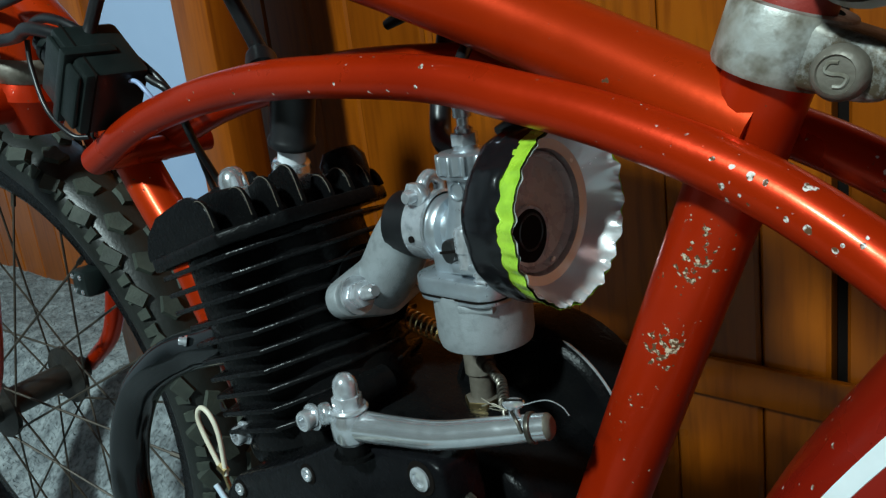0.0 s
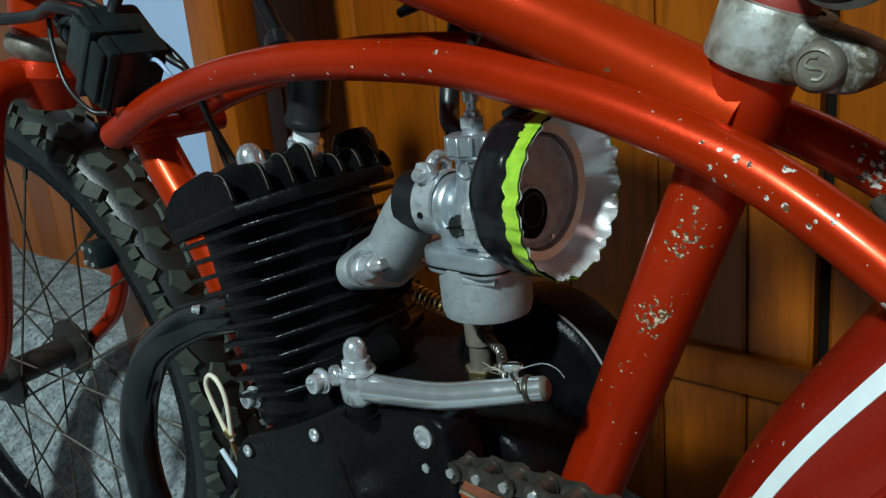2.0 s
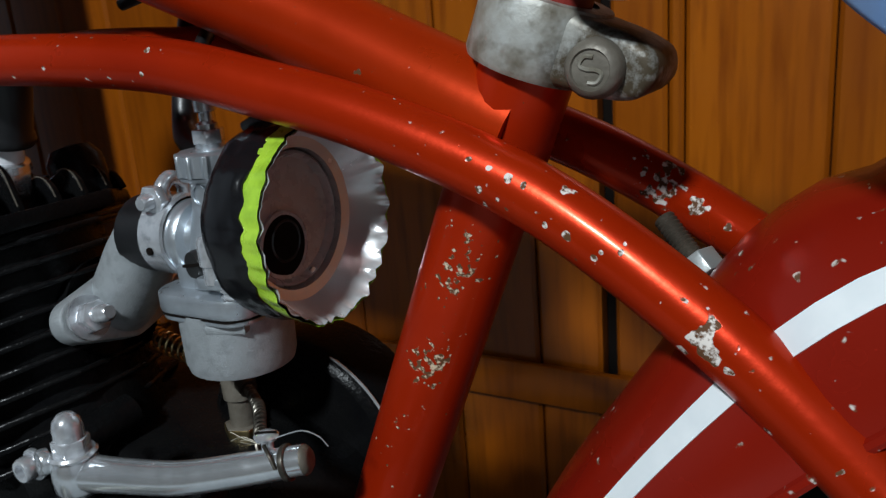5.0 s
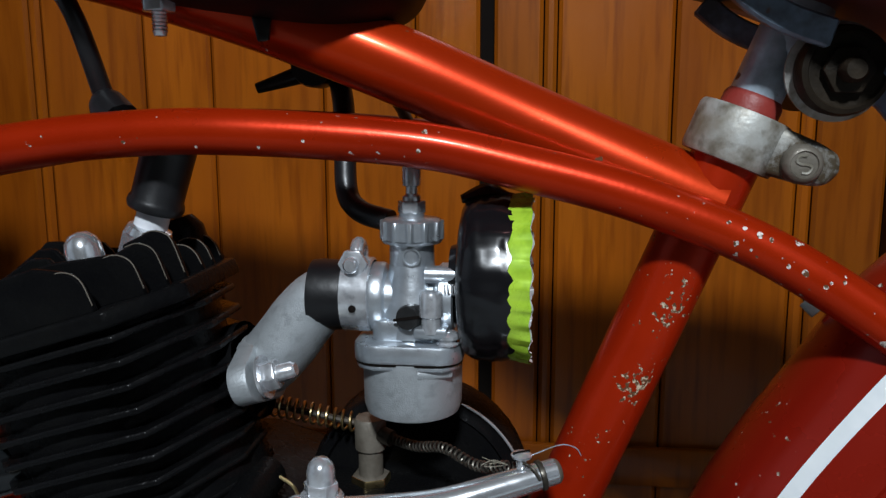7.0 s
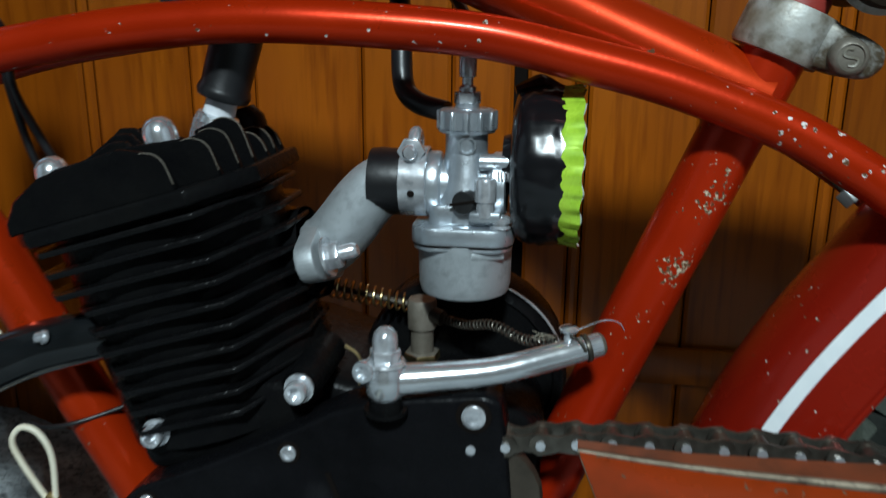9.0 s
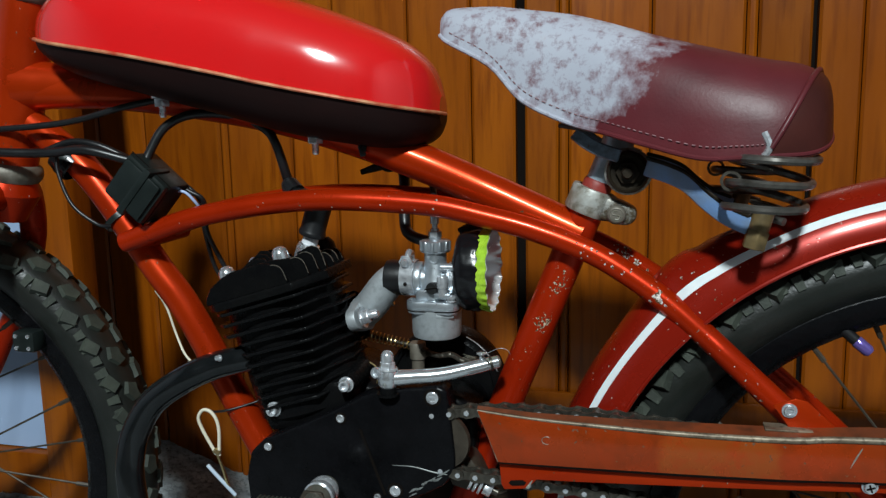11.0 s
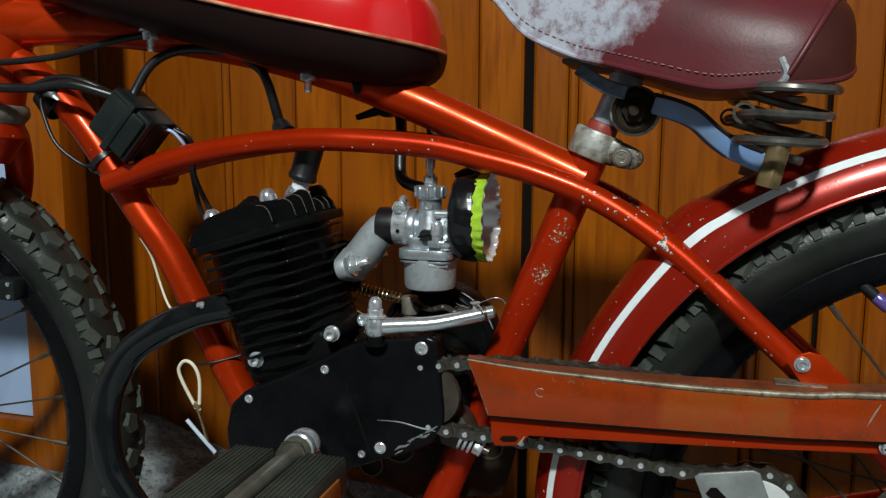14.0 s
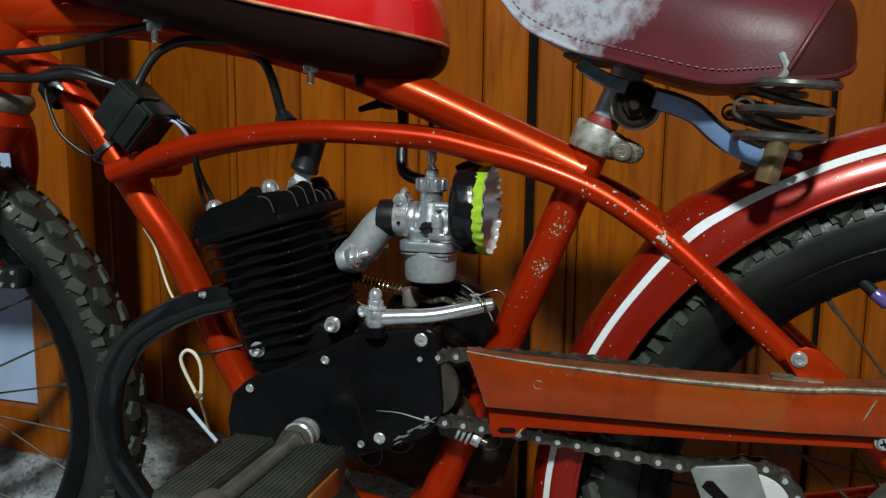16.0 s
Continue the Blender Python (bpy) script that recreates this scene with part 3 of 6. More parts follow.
# Fork and front wheel, turned a little about the steering axis.
stand_at(1.055, (-0.0045, 0.0297, -0.0292))
DOWN = (HEAD_B - HEAD_A).normalized()
CROWN = HEAD_B + DOWN * 0.032
part("fork_crown", sweep([HEAD_B + DOWN * 0.006, HEAD_B + DOWN * 0.020, CROWN + DOWN * 0.010], [0.019, 0.024, 0.015], 24), RED_WORN, bike)
for s in (-1, 1):
    hub_end = FRONT + V(0, s * 0.052, 0.0)
    kk = CROWN + V(0, s * 0.048, -0.012)
    part("fork_blade", moved(sweep([CROWN + V(0.002, s * 0.010, 0.010), CROWN + V(-0.004, s * 0.036, 0.004), kk + V(-0.012, 0, -0.030), kk.lerp(hub_end, 0.42) + V(0.016, 0, -0.01), kk.lerp(hub_end, 0.75) + V(0.020, 0, -0.012), hub_end], [0.013, 0.012, 0.0100, 0.0085, 0.0072, 0.0065], 18, 5), STEER), RED_WORN, bike)


stand_at()


def wheel(name, c, label, rear=False, steer=Matrix.Identity(4), size=1.0):
    """Hub, rim, tyre with tread blocks, spokes, all about the axle through c."""
    turn = steer @ along(c, c + V(0, -1, 0)) @ Matrix.Diagonal((size, size, 1, 1))
    hub = part(name, lathe([(0.004, -0.062), (0.004, -0.048), (0.010, -0.046), (0.011, -0.034), (0.026, -0.032), (0.026, -0.028), (0.012, -0.025), (0.012, 0.025), (0.026, 0.028), (0.026, 0.032),
                            (0.011, 0.034), (0.010, 0.046), (0.004, 0.048), (0.004, 0.062)], turn, 24), HUB, bike, label)
    part("rim", lathe([(0.186, -0.006), (0.194, -0.012), (0.206, -0.0135), (0.2075, -0.0125), (0.203, -0.0105), (0.199, 0.0), (0.203, 0.0105), (0.2075, 0.0125), (0.206, 0.0135), (0.194, 0.012), (0.186, 0.006), (0.1845, 0.0), (0.186, -0.006)], turn, 96), BLACK, hub, "black rim")
    section = [(0.205, -0.011), (0.212, -0.019), (0.222, -0.0245), (0.232, -0.0235), (0.240, -0.0175), (0.2445, -0.008), (0.2455, 0.0), (0.2445, 0.008), (0.240, 0.0175), (0.232, 0.0235), (0.222, 0.0245), (0.212, 0.019), (0.205, 0.011)]
    tyre = part("tyre", lathe(section, turn, 112), RUBBER, hub, "worn black knobbly tyre")
    rnd = random.Random(7 if rear else 9)
    vs, fs = [], []
    count = 46
    arrow = [(0.0112, 0.0010), (0.0040, 0.0078), (-0.0025, 0.0052), (-0.0098, 0.0040), (-0.0078, -0.0052), (0.0030, -0.0072)]
    lug = [(0.0078, 0.0058), (-0.0072, 0.0050), (-0.0085, -0.0050), (0.0060, -0.0062)]
    for i in range(count):
        for row, (dy, r0, tilt, flip) in enumerate(((-0.0205, 0.2365, -42, 1), (-0.0082, 0.2430, -14, 1), (0.0082, 0.2430, 14, -1), (0.0205, 0.2365, 42, -1))):
            a = 2 * math.pi * (i + 0.5 * (row % 2) + rnd.uniform(-0.04, 0.04)) / count
            skew = radians(-24 * flip) + rnd.uniform(-0.10, 0.10)
            m = turn @ Matrix.Rotation(a, 4, "Z") @ Matrix.Translation((r0 - 0.001, 0, dy)) @ Matrix.Rotation(radians(-tilt), 4, "Y") @ Matrix.Rotation(skew, 4, "X")
            foot = [(y, z * flip) for y, z in (arrow if row in (1, 2) else lug)]
            foot = foot if flip > 0 else foot[::-1]
            k, q = len(vs), len(foot)
            hh = 0.0052 + rnd.uniform(-0.0008, 0.0004)
            vs += [m @ Vector((-0.001, y, z)) for y, z in foot] + [m @ Vector((hh + rnd.uniform(-0.0005, 0.0005), y * 0.84, z * 0.84)) for y, z in foot]
            fs += [tuple(range(k + q, k + 2 * q))] + [(k + j, k + (j + 1) % q, k + q + (j + 1) % q, k + q + j) for j in range(q)]
    for i in range(120):
        for s in (-1, 1):
            a = math.tau * (i + 0.25 * s + rnd.uniform(-0.05, 0.05)) / 120
            w = 0.0041 + rnd.uniform(-0.0004, 0.0004)
            low = 0.2300 if i % 2 else 0.2325
            rim_pts = [(low, -w * 0.8, 0.0232), (low, w * 0.8, 0.0232), (0.2385, w, 0.0205), (0.2385, -w, 0.0205)]
            m = turn @ Matrix.Rotation(a, 4, "Z")
            k = len(vs)
            vs += [m @ Vector((x, y, z * s)) for x, y, z in rim_pts] + [m @ Vector((x + (0.0012 if j > 1 else 0.0), y * 0.85, (z + 0.0020) * s)) for j, (x, y, z) in enumerate(rim_pts)]
            fs += [(k + 4, k + 5, k + 6, k + 7)] + [(k + j, k + (j + 1) % 4, k + 4 + (j + 1) % 4, k + 4 + j) for j in range(4)]
    tread = part("tread", (vs, fs), KNOB, hub, "dusty tread blocks", kind="stuff")
    for i in range(28):
        a = 2 * math.pi * (i + 0.4) / 28
        s = 1 if i % 2 else -1
        lead = radians(62) * (1 if (i // 2) % 2 else -1)
        p = turn @ Vector((0.0245 * math.cos(a + lead), 0.0245 * math.sin(a + lead), s * 0.030))
        q = turn @ Vector((0.187 * math.cos(a), 0.187 * math.sin(a), s * 0.003))
        nip = q.lerp(p, 0.07)
        part("spoke", join(sweep([p, q], 0.00095, 6), sweep([q, nip], 0.0019, 6)), RUSTY, hub)
    return hub


stand_at(1.055, (-0.0045, 0.0297, -0.0292))
wheel("front_wheel", FRONT, "front wheel hub with steel spokes", steer=STEER, size=0.983)
stand_at()
rear_wheel = wheel("rear_wheel", REAR, "rear wheel hub with steel spokes", True)
part("valve", sweep([(0.1935, 0.008, 0.4445), (0.2070, 0.006, 0.4325)], 0.0038, 12), HOSE, rear_wheel)
part("valve_cap", lathe([(0.0035, 0.0), (0.0042, 0.001), (0.0042, 0.010), (0.003, 0.012), (0, 0.012)], along(V(0.2065, 0.006, 0.4330), V(0.2165, 0.004, 0.4245)), 14), PURPLE, rear_wheel, "shiny purple valve cap")
stand_at(1.055, (-0.0045, 0.0297, -0.0292))
brake = part("brake_block", box((-0.4330, -0.030, 0.3985), (-0.4110, -0.014, 0.4170), 0.004), PLASTIC, bike, "black brake block with four bright rivets")
for dx in (-0.006, 0.006):
    for dz in (-0.005, 0.005):
        part("rivet", lathe([(0.0019, 0), (0.0017, 0.0008), (0, 0.0012)], along(V(-0.422 + dx, -0.030, 0.4078 + dz), V(-0.422 + dx, -1, 0.4078 + dz)), 10), CHROME, brake)

stand_at()

# Rear mudguard with a white line.
def mudguard():
    def section(phi, a=0.0):
        bulge = 0.0085 * math.exp(-((math.degrees(a) - 131.0) / 7.5) ** 2)
        dent = 0.0022 * math.exp(-((math.degrees(a) - 127.0) / 1.3) ** 2) * math.exp(-(phi / 0.7) ** 2)
        return 0.247 + 0.033 * math.cos(phi) + bulge * math.cos(phi) ** 2 - dent, MID + 0.0365 * math.sin(phi)
    phis = [radians(a) for a in range(-90, 91, 9)]
    angs = [radians(a) for a in np.linspace(199, 12, 100)]

    def sheet(ps, lift, thick):
        vs, fs = [], []
        w = len(ps)
        for a in angs:
            for side in (lift, lift - thick):
                for p in ps:
                    r, y = section(p, a)
                    r += side * math.cos(p)
                    y += side * math.sin(p)
                    vs.append(Vector((REAR.x + r * math.cos(a), y, REAR.z + r * math.sin(a))))
        for i in range(len(angs) - 1):
            k, q = i * 2 * w, (i + 1) * 2 * w
            for j in range(w - 1):
                fs.append((k + j, q + j, q + j + 1, k + j + 1))
                fs.append((k + w + j + 1, q + w + j + 1, q + w + j, k + w + j))
            fs += [(k, k + w, q + w, q), (k + w - 1, q + w - 1, q + 2 * w - 1, k + 2 * w - 1)]
        e = (len(angs) - 1) * 2 * w
        for j in range(w - 1):
            fs += [(j, j + 1, w + j + 1, w + j), (e + j + 1, e + j, e + w + j, e + w + j + 1)]
        return vs, fs
    body = part("rear_mudguard", sheet(phis, 0.0, 0.0012), FENDER, bike, "red steel mudguard with a white line and small dents")
    part("stripe", sheet([radians(a) for a in (-58, -55, -52, -49)], 0.0003, 0.0006), WHITE, body, "hand-painted white line")
    for s in (-1, 1):
        phi = radians(89.5 * s)
        r, y = section(phi)
        part("rolled_edge", sweep([(REAR.x + r * math.cos(a), y, REAR.z + r * math.sin(a)) for a in angs], 0.0016, 8, 1), FENDER, body)


mudguard()

# Chain guard: a pressed hood with a face, a top flange and a lower lip.
gy = -0.060
guard = part("chain_guard", join(
    prism([(-0.0360, 0.3915), (0.000, 0.3885), (0.050, 0.3865), (0.100, 0.3855), (0.160, 0.3865), (0.206, 0.390), (0.42, 0.395), (0.42, 0.372), (0.205, 0.3635), (0.156, 0.3605), (0.094, 0.3585), (0.030, 0.3570), (-0.022, 0.3560)], -0.0006, 0.0012, side_on(gy), 0.0005),
    ),
    GUARD, bike, "orange chain guard with stains and scratched edges")
part("lip", prism([(-0.0225, 0.3555), (0.030, 0.3552), (0.094, 0.3568), (0.156, 0.3588), (0.205, 0.3618), (0.42, 0.370), (0.42, 0.362), (0.205, 0.3545), (0.126, 0.3495), (0.030, 0.3445), (0.003, 0.3435), (-0.003, 0.3370), (-0.006, 0.3362), (-0.019, 0.3345), (-0.021, 0.338)], -0.0006, 0.0006, side_on(gy + 0.005), 0.0004), RED, guard, "glossy orange lower lip")
EDGE_LINE = [(-0.0360, 0.3915), (0.000, 0.3885), (0.050, 0.3865), (0.100, 0.3855), (0.160, 0.3865), (0.206, 0.390), (0.42, 0.395)]
HOOD = [(x, z, 0.002 + 0.013 * min(1.0, max(0.0, (x + 0.02) / 0.13))) for x, z in EDGE_LINE]
part("top_flange", (lambda e: ([V(x, gy, z + 0.0004) for x, z, d in e] + [V(x, gy + d, z + 0.0022) for x, z, d in e] + [V(x, gy, z - 0.0006) for x, z, d in e] + [V(x, gy + d, z + 0.0012) for x, z, d in e],
     [f for i in range(len(e) - 1) for f in ((i, i + 1, len(e) + i + 1, len(e) + i), (2 * len(e) + i + 1, 2 * len(e) + i, 3 * len(e) + i, 3 * len(e) + i + 1))]))(HOOD), GUARD_TOP, guard, "grimy top fold")
part("bare_edge", sweep([(x, gy - 0.0003, z - 0.0006) for x, z in EDGE_LINE], [0.0009, 0.0011, 0.0015, 0.0019, 0.0021, 0.0021, 0.0021], 10, 4), GUARD_EDGE, guard, "worn bare metal edge")
# Black rod paints the shade where the face steps down to the lip.
part("crease", sweep([(-0.022, gy + 0.001, 0.3560), (0.030, gy + 0.001, 0.3566), (0.094, gy + 0.001, 0.358), (0.156, gy + 0.001, 0.360), (0.205, gy + 0.001, 0.363), (0.42, gy + 0.001, 0.3713)], 0.0018, 8, 4), GAP, guard, "black line painted for the crease's shade")
part("slot", prism([(-0.0160, 0.3395), (-0.0145, 0.3415), (-0.0065, 0.3425), (-0.004, 0.341), (-0.0055, 0.339), (-0.0135, 0.338)], 0.0, 0.0008, side_on(gy + 0.0044), 0.0002), GAP, guard, "dark oval slot")
part("ear_wear", prism([(-0.0045, 0.3372), (-0.0005, 0.3425), (0.0005, 0.3432), (-0.0025, 0.3366)], 0.0, 0.0003, side_on(gy + 0.0043)), DULL, guard)
cap_screw(guard, (0.2045, gy + 0.003, 0.3595), 0.0045, 0.004, label="bright cross-head screw")
tab = part("guard_tab", prism([(0.150, 0.4025), (0.163, 0.4075), (0.170, 0.406), (0.186, 0.391), (0.186, 0.3870), (0.160, 0.3880)], 0.0, 0.0016, side_on(-0.044), 0.0006), RED, bike, "orange tab holding the chain guard")
cap_screw(tab, (0.1595, -0.0456, 0.4000), 0.0044, 0.003, label="dull bolt head")
part("clip", box((0.145, -0.052, 0.3878), (0.173, -0.040, 0.3892), 0.0004), GUARD_EDGE, guard)

# Bolt between the arched tubes, over the mudguard's front.
b_a, b_b = V(0.0570, 0.0315, 0.4745), V(0.0671, 0.0262, 0.4645)
holder = part("mudguard_bolt", sweep([b_a + (b_b - b_a) * (k / 24) for k in range(25)], [0.0030 if k % 2 else 0.0026 for k in range(25)], 14, 1), RUSTY, bike, "grimy threaded bolt under the far arched tube")
hex_nut(holder, b_b - (b_b - b_a) * 0.10, b_b - b_a, 0.0056, 0.0062, ZINC, "nut", label="bright hex nut")
part("scratch", sweep([(0.1985, gy - 0.0014, 0.3845), (0.1955, gy - 0.0014, 0.3785), (0.1925, gy - 0.0013, 0.3715)], [0.0003, 0.0006, 0.0002], 6, 4), DULL, guard, "pale scratch")
part("scratch", sweep([(0.0105 + 0.0032 * math.cos(a), gy - 0.0012, 0.3740 + 0.0026 * math.sin(a)) for a in np.linspace(0.9, 5.2, 12)], [0.0001] + [0.0003] * 10 + [0.0001], 6, 2), DULL, guard, "round pale scratch")
part("bare_edge", sweep([(-0.0356, gy - 0.0004, 0.3910), (-0.029, gy - 0.0004, 0.3740), (-0.0222, gy - 0.0004, 0.3563)], [0.0006, 0.0004, 0.0007], 8, 4), GUARD_EDGE, guard)

# ---- saddle, post and clamp ----
AX = (SEAT_A - SEAT_B).normalized()
POST_TOP = SEAT_A + AX * 0.052
tube("seat_post", [SEAT_A - AX * 0.02, POST_TOP], 0.0090, POST_GREY, "grey seat post with flaking blue paint")
part("post_collar", lathe([(0.0102, 0.0), (0.0104, 0.004), (0.0103, 0.0120), (0.0098, 0.0132), (0.0092, 0.0140)], along(SEAT_A + AX * 0.002, SEAT_A + AX), 28), COLLAR, bike)
clamp = part("seat_clamp", join(
    lathe([(0.0120, -0.0092), (0.0156, -0.0090), (0.0163, -0.0075), (0.0163, 0.0075), (0.0156, 0.0090), (0.0120, 0.0092)], along(SEAT_A + AX * 0.0005, SEAT_A + AX), 36),
    prism([(0.0, -0.0088), (0.020, -0.0084), (0.0262, -0.0064), (0.0290, -0.001), (0.0272, 0.0045), (0.020, 0.0066), (0.0, 0.0088)], -0.0110, 0.0095, Matrix.Translation(SEAT_A + V(0.0045, -0.0125, -0.0015)) @ Matrix.Rotation(radians(17), 4, "Y") @ side_on(0.0095), 0.0025, 3)),
    CLAMP, bike, "dull cast alloy seat clamp with brown grime round its bolt")
cb = V(0.0508, -0.0004, 0.5162)
part("clamp_bolt", lathe([(0.0064, -0.003), (0.0068, 0.0), (0.0066, 0.0026), (0.0056, 0.0042), (0.0046, 0.0046), (0.0043, 0.0040), (0, 0.0040)], along(cb, cb + V(0, -1, 0)), 24), GRIMY_ALLOY, clamp, "worn round clamp bolt head")

mark = along(cb, cb + V(0, -1, 0), 25)
part("bolt_mark", sweep([mark @ V(x, y, 0.0041) for x, y in ((0.0018, 0.0022), (0.0, 0.0031), (-0.0018, 0.0020), (-0.0008, 0.0005), (0.0010, -0.0006), (0.0018, -0.0020), (0.0, -0.0031), (-0.0018, -0.0022))], 0.0005, 6, 4), DULL, clamp, "worn raised curl on the bolt head")

# stations: x, half width, bottom z, top z
SEAT_ST = [(-0.072, 0.012, 0.640, 0.655), (-0.064, 0.020, 0.634, 0.660), (-0.034, 0.026, 0.617, 0.660), (-0.011, 0.032, 0.593, 0.657), (0.020, 0.040, 0.578, 0.652), (0.045, 0.051, 0.571, 0.645), (0.069, 0.062, 0.564, 0.637),
           (0.100, 0.073, 0.556, 0.628), (0.123, 0.078, 0.556, 0.622), (0.142, 0.080, 0.557, 0.617), (0.159, 0.077, 0.558, 0.614), (0.170, 0.068, 0.561, 0.610), (0.177, 0.050, 0.566, 0.604), (0.180, 0.024, 0.574, 0.596)]


def seat_section(x, w, zb, zt, inset=0.0, n=15):
    out = []
    for i in range(n):
        a = math.pi * i / (n - 1)
        c, s = math.cos(a), math.sin(a)
        y = w * math.copysign(abs(c) ** 0.62, c)
        z = zb + (zt - zb) * s ** 0.75
        out.append(Vector((x, MID - y * (1 - inset), z - inset * 0.01)))
    return out


def seat_shell(stations, inset=0.0):
    line = [smooth_line([Vector(s[:3]) for s in stations], 4), smooth_line([Vector((s[3], 0, 0)) for s in stations], 4)]
    rows = [seat_section(p.x, p.y, p.z, q.x, inset) for p, q in zip(*line)]
    n = len(rows[0])
    vs = [p for r in rows for p in r]
    fs = [(i * n + j, i * n + j + 1, (i + 1) * n + j + 1, (i + 1) * n + j) for i in range(len(rows) - 1) for j in range(n - 1)]
    fs += [(i * n, (i + 1) * n, (i + 1) * n + n - 1, i * n + n - 1) for i in range(len(rows) - 1)]
    fs += [tuple(range(n)), tuple(reversed(range((len(rows) - 1) * n, len(rows) * n)))]
    return vs, fs


saddle = part("saddle", seat_shell(SEAT_ST), SADDLE, bike, "maroon vinyl saddle, scuffed white over its nose")
low = smooth_line([(s[0], MID - s[1] * 1.002, s[2] + 0.0015) for s in SEAT_ST], 5)
part("piping", sweep(low, 0.0016, 8, 1), SADDLE, saddle)
line = smooth_line([(s[0], MID - s[1] * 1.006, s[2] + 0.0085) for s in SEAT_ST[1:-4]], 7)
for a, b in zip(line[::1], line[1::1]):
    part("stitch", sweep([a.lerp(b, 0.15), a.lerp(b, 0.65)], 0.00042, 5), STITCH, saddle)


def rear_panel():
    """The shade-coloured back panel behind the corner seam; gives its mesh and the seam's line."""
    line = [smooth_line([Vector(s[:3]) for s in SEAT_ST], 6), smooth_line([Vector((s[3], 0, 0)) for s in SEAT_ST], 6)]
    rows, edge = [], []
    for p, q in zip(*line):
        if p.x < 0.136:
            continue
        u = min(1.0, (p.x - 0.136) / 0.041)
        top = 0.02 + u ** 1.5 * (math.pi / 2 - 0.02)
        row = []
        for k in range(9):
            a = top * k / 8
            y = (p.y + 0.0008) * math.cos(a) ** 0.62 if k < 8 or u < 1 else 0.0
            row.append(Vector((p.x + 0.0006, MID - y, p.z - 0.0004 + (q.x - p.z + 0.0010) * math.sin(a) ** 0.75)))
        rows.append(row)
        edge.append(row[-1])
    fs = [(i * 9 + j, i * 9 + j + 1, (i + 1) * 9 + j + 1, (i + 1) * 9 + j) for i in range(len(rows) - 1) for j in range(8)]
    return ([p for r in rows for p in r], fs), edge


back, seam = rear_panel()
part("rear_panel", back, SADDLE_SHADE, saddle, "saddle's back panel, coloured dark brown for its shade")
part("seam_piping", sweep(seam[:-3], 0.0018, 10, 1), SADDLE, saddle, "raised corner piping")
part("hanger", sweep([(0.136, MID - 0.078, 0.572), (0.139, MID - 0.080, 0.563), (0.133, MID - 0.079, 0.556), (0.125, MID - 0.078, 0.557)], 0.0022, 8, 5), STEEL, saddle, "steel hanger loop")
part("pan", prism([(0.012, -0.026), (0.05, -0.040), (0.09, -0.060), (0.15, -0.062), (0.15, 0.062), (0.09, 0.060), (0.05, 0.040), (0.012, 0.026)], 0.0, 0.003, Matrix.Translation((0, MID, 0.578)) @ Matrix.Rotation(radians(9), 4, "Y"), 0.001), RUSTY, saddle)


def flat_bar(pts, half, y, thick):
    line = smooth_line([(x, 0, z) for x, z in pts], 6)
    top, bot = [], []
    for i, p in enumerate(line):
        d = (line[min(i + 1, len(line) - 1)] - line[max(i - 1, 0)]).normalized()
        nrm = Vector((-d.z, 0, d.x))
        top.append((p.x + nrm.x * half, p.z + nrm.z * half))
        bot.append((p.x - nrm.x * half, p.z - nrm.z * half))
    return prism(top + bot[::-1], 0, thick, side_on(y), 0.0008, 1)


def flared(geo, side):
    """The rear arms spread from the pivot out to the springs."""
    b, a = (-0.5, 0.0188) if side < 0 else (0.5, 2 * MID - 0.0188)
    return moved(geo, Matrix(((1, 0, 0, 0), (b, 1, 0, a), (0, 0, 1, 0), (0, 0, 0, 1))))


for s in (-1, 1):
    yy = -0.013 if s < 0 else 2 * MID + 0.013
    part("saddle_arm", flat_bar([(0.0232, 0.5728), (0.0315, 0.5661), (0.0407, 0.5611), (0.0531, 0.5568)], 0.0045, yy, 0.0045), ARM_GREY, saddle, "grey-blue painted bracket arm")
    rear_arm = part("saddle_arm", flared(flat_bar([(0.0696, 0.5496), (0.0840, 0.5453), (0.0961, 0.5396), (0.1079, 0.5290), (0.1194, 0.5207), (0.1315, 0.5155)], 0.0055, 0.0, 0.0045), s), BLUE, saddle, "blue painted bracket arm")
    part("arm_fold", flared(flat_bar([(0.0696, 0.5558), (0.0840, 0.5515), (0.0961, 0.5458), (0.1079, 0.5352), (0.1194, 0.5269), (0.1315, 0.5217)], 0.0012, 0.0035, 0.009), s), GREASE, rear_arm, "dark top fold of the arm")
    sy = -0.050 if s < 0 else 2 * MID + 0.050
    part("spring", coil((0.1375, sy, 0.5190), (0.1445, sy, 0.5600), 0.0225, 0.0026, 2.9, 8, 26, 1.06), SPRING, saddle, "bare steel saddle spring")
    axis = V(-0.24, 0, -1).normalized()
    top = V(0.1390, sy, 0.5230)
    hex_nut(saddle, top + axis * 0.010, axis, 0.0072, 0.0115, BRASSY, "spring_nut", label="grimy brass-coloured nut")
    part("spring_bolt", lathe([(0.0062, -0.006), (0.0066, -0.004), (0.0062, 0.010)], along(top, top + axis), 20), BRASSY, saddle)
    part("spring_cup", lathe([(0.006, 0), (0.010, 0.001), (0.010, 0.003), (0.006, 0.0035)], along(top - axis * 0.004, top - axis), 18), RUSTY, saddle)
    part("spring_eye", lathe([(0.0045, -0.0012), (0.0062, -0.0012), (0.0062, 0.0012), (0.0045, 0.0012), (0.0045, -0.0012)], along(V(0.1195, sy - 0.006, 0.5435), V(0.1195, -1, 0.5435)), 20), OILY, saddle)
PV = V(0.0584, -0.0080, 0.5460)
pv_m = along(PV, PV + V(0, -1, 0))
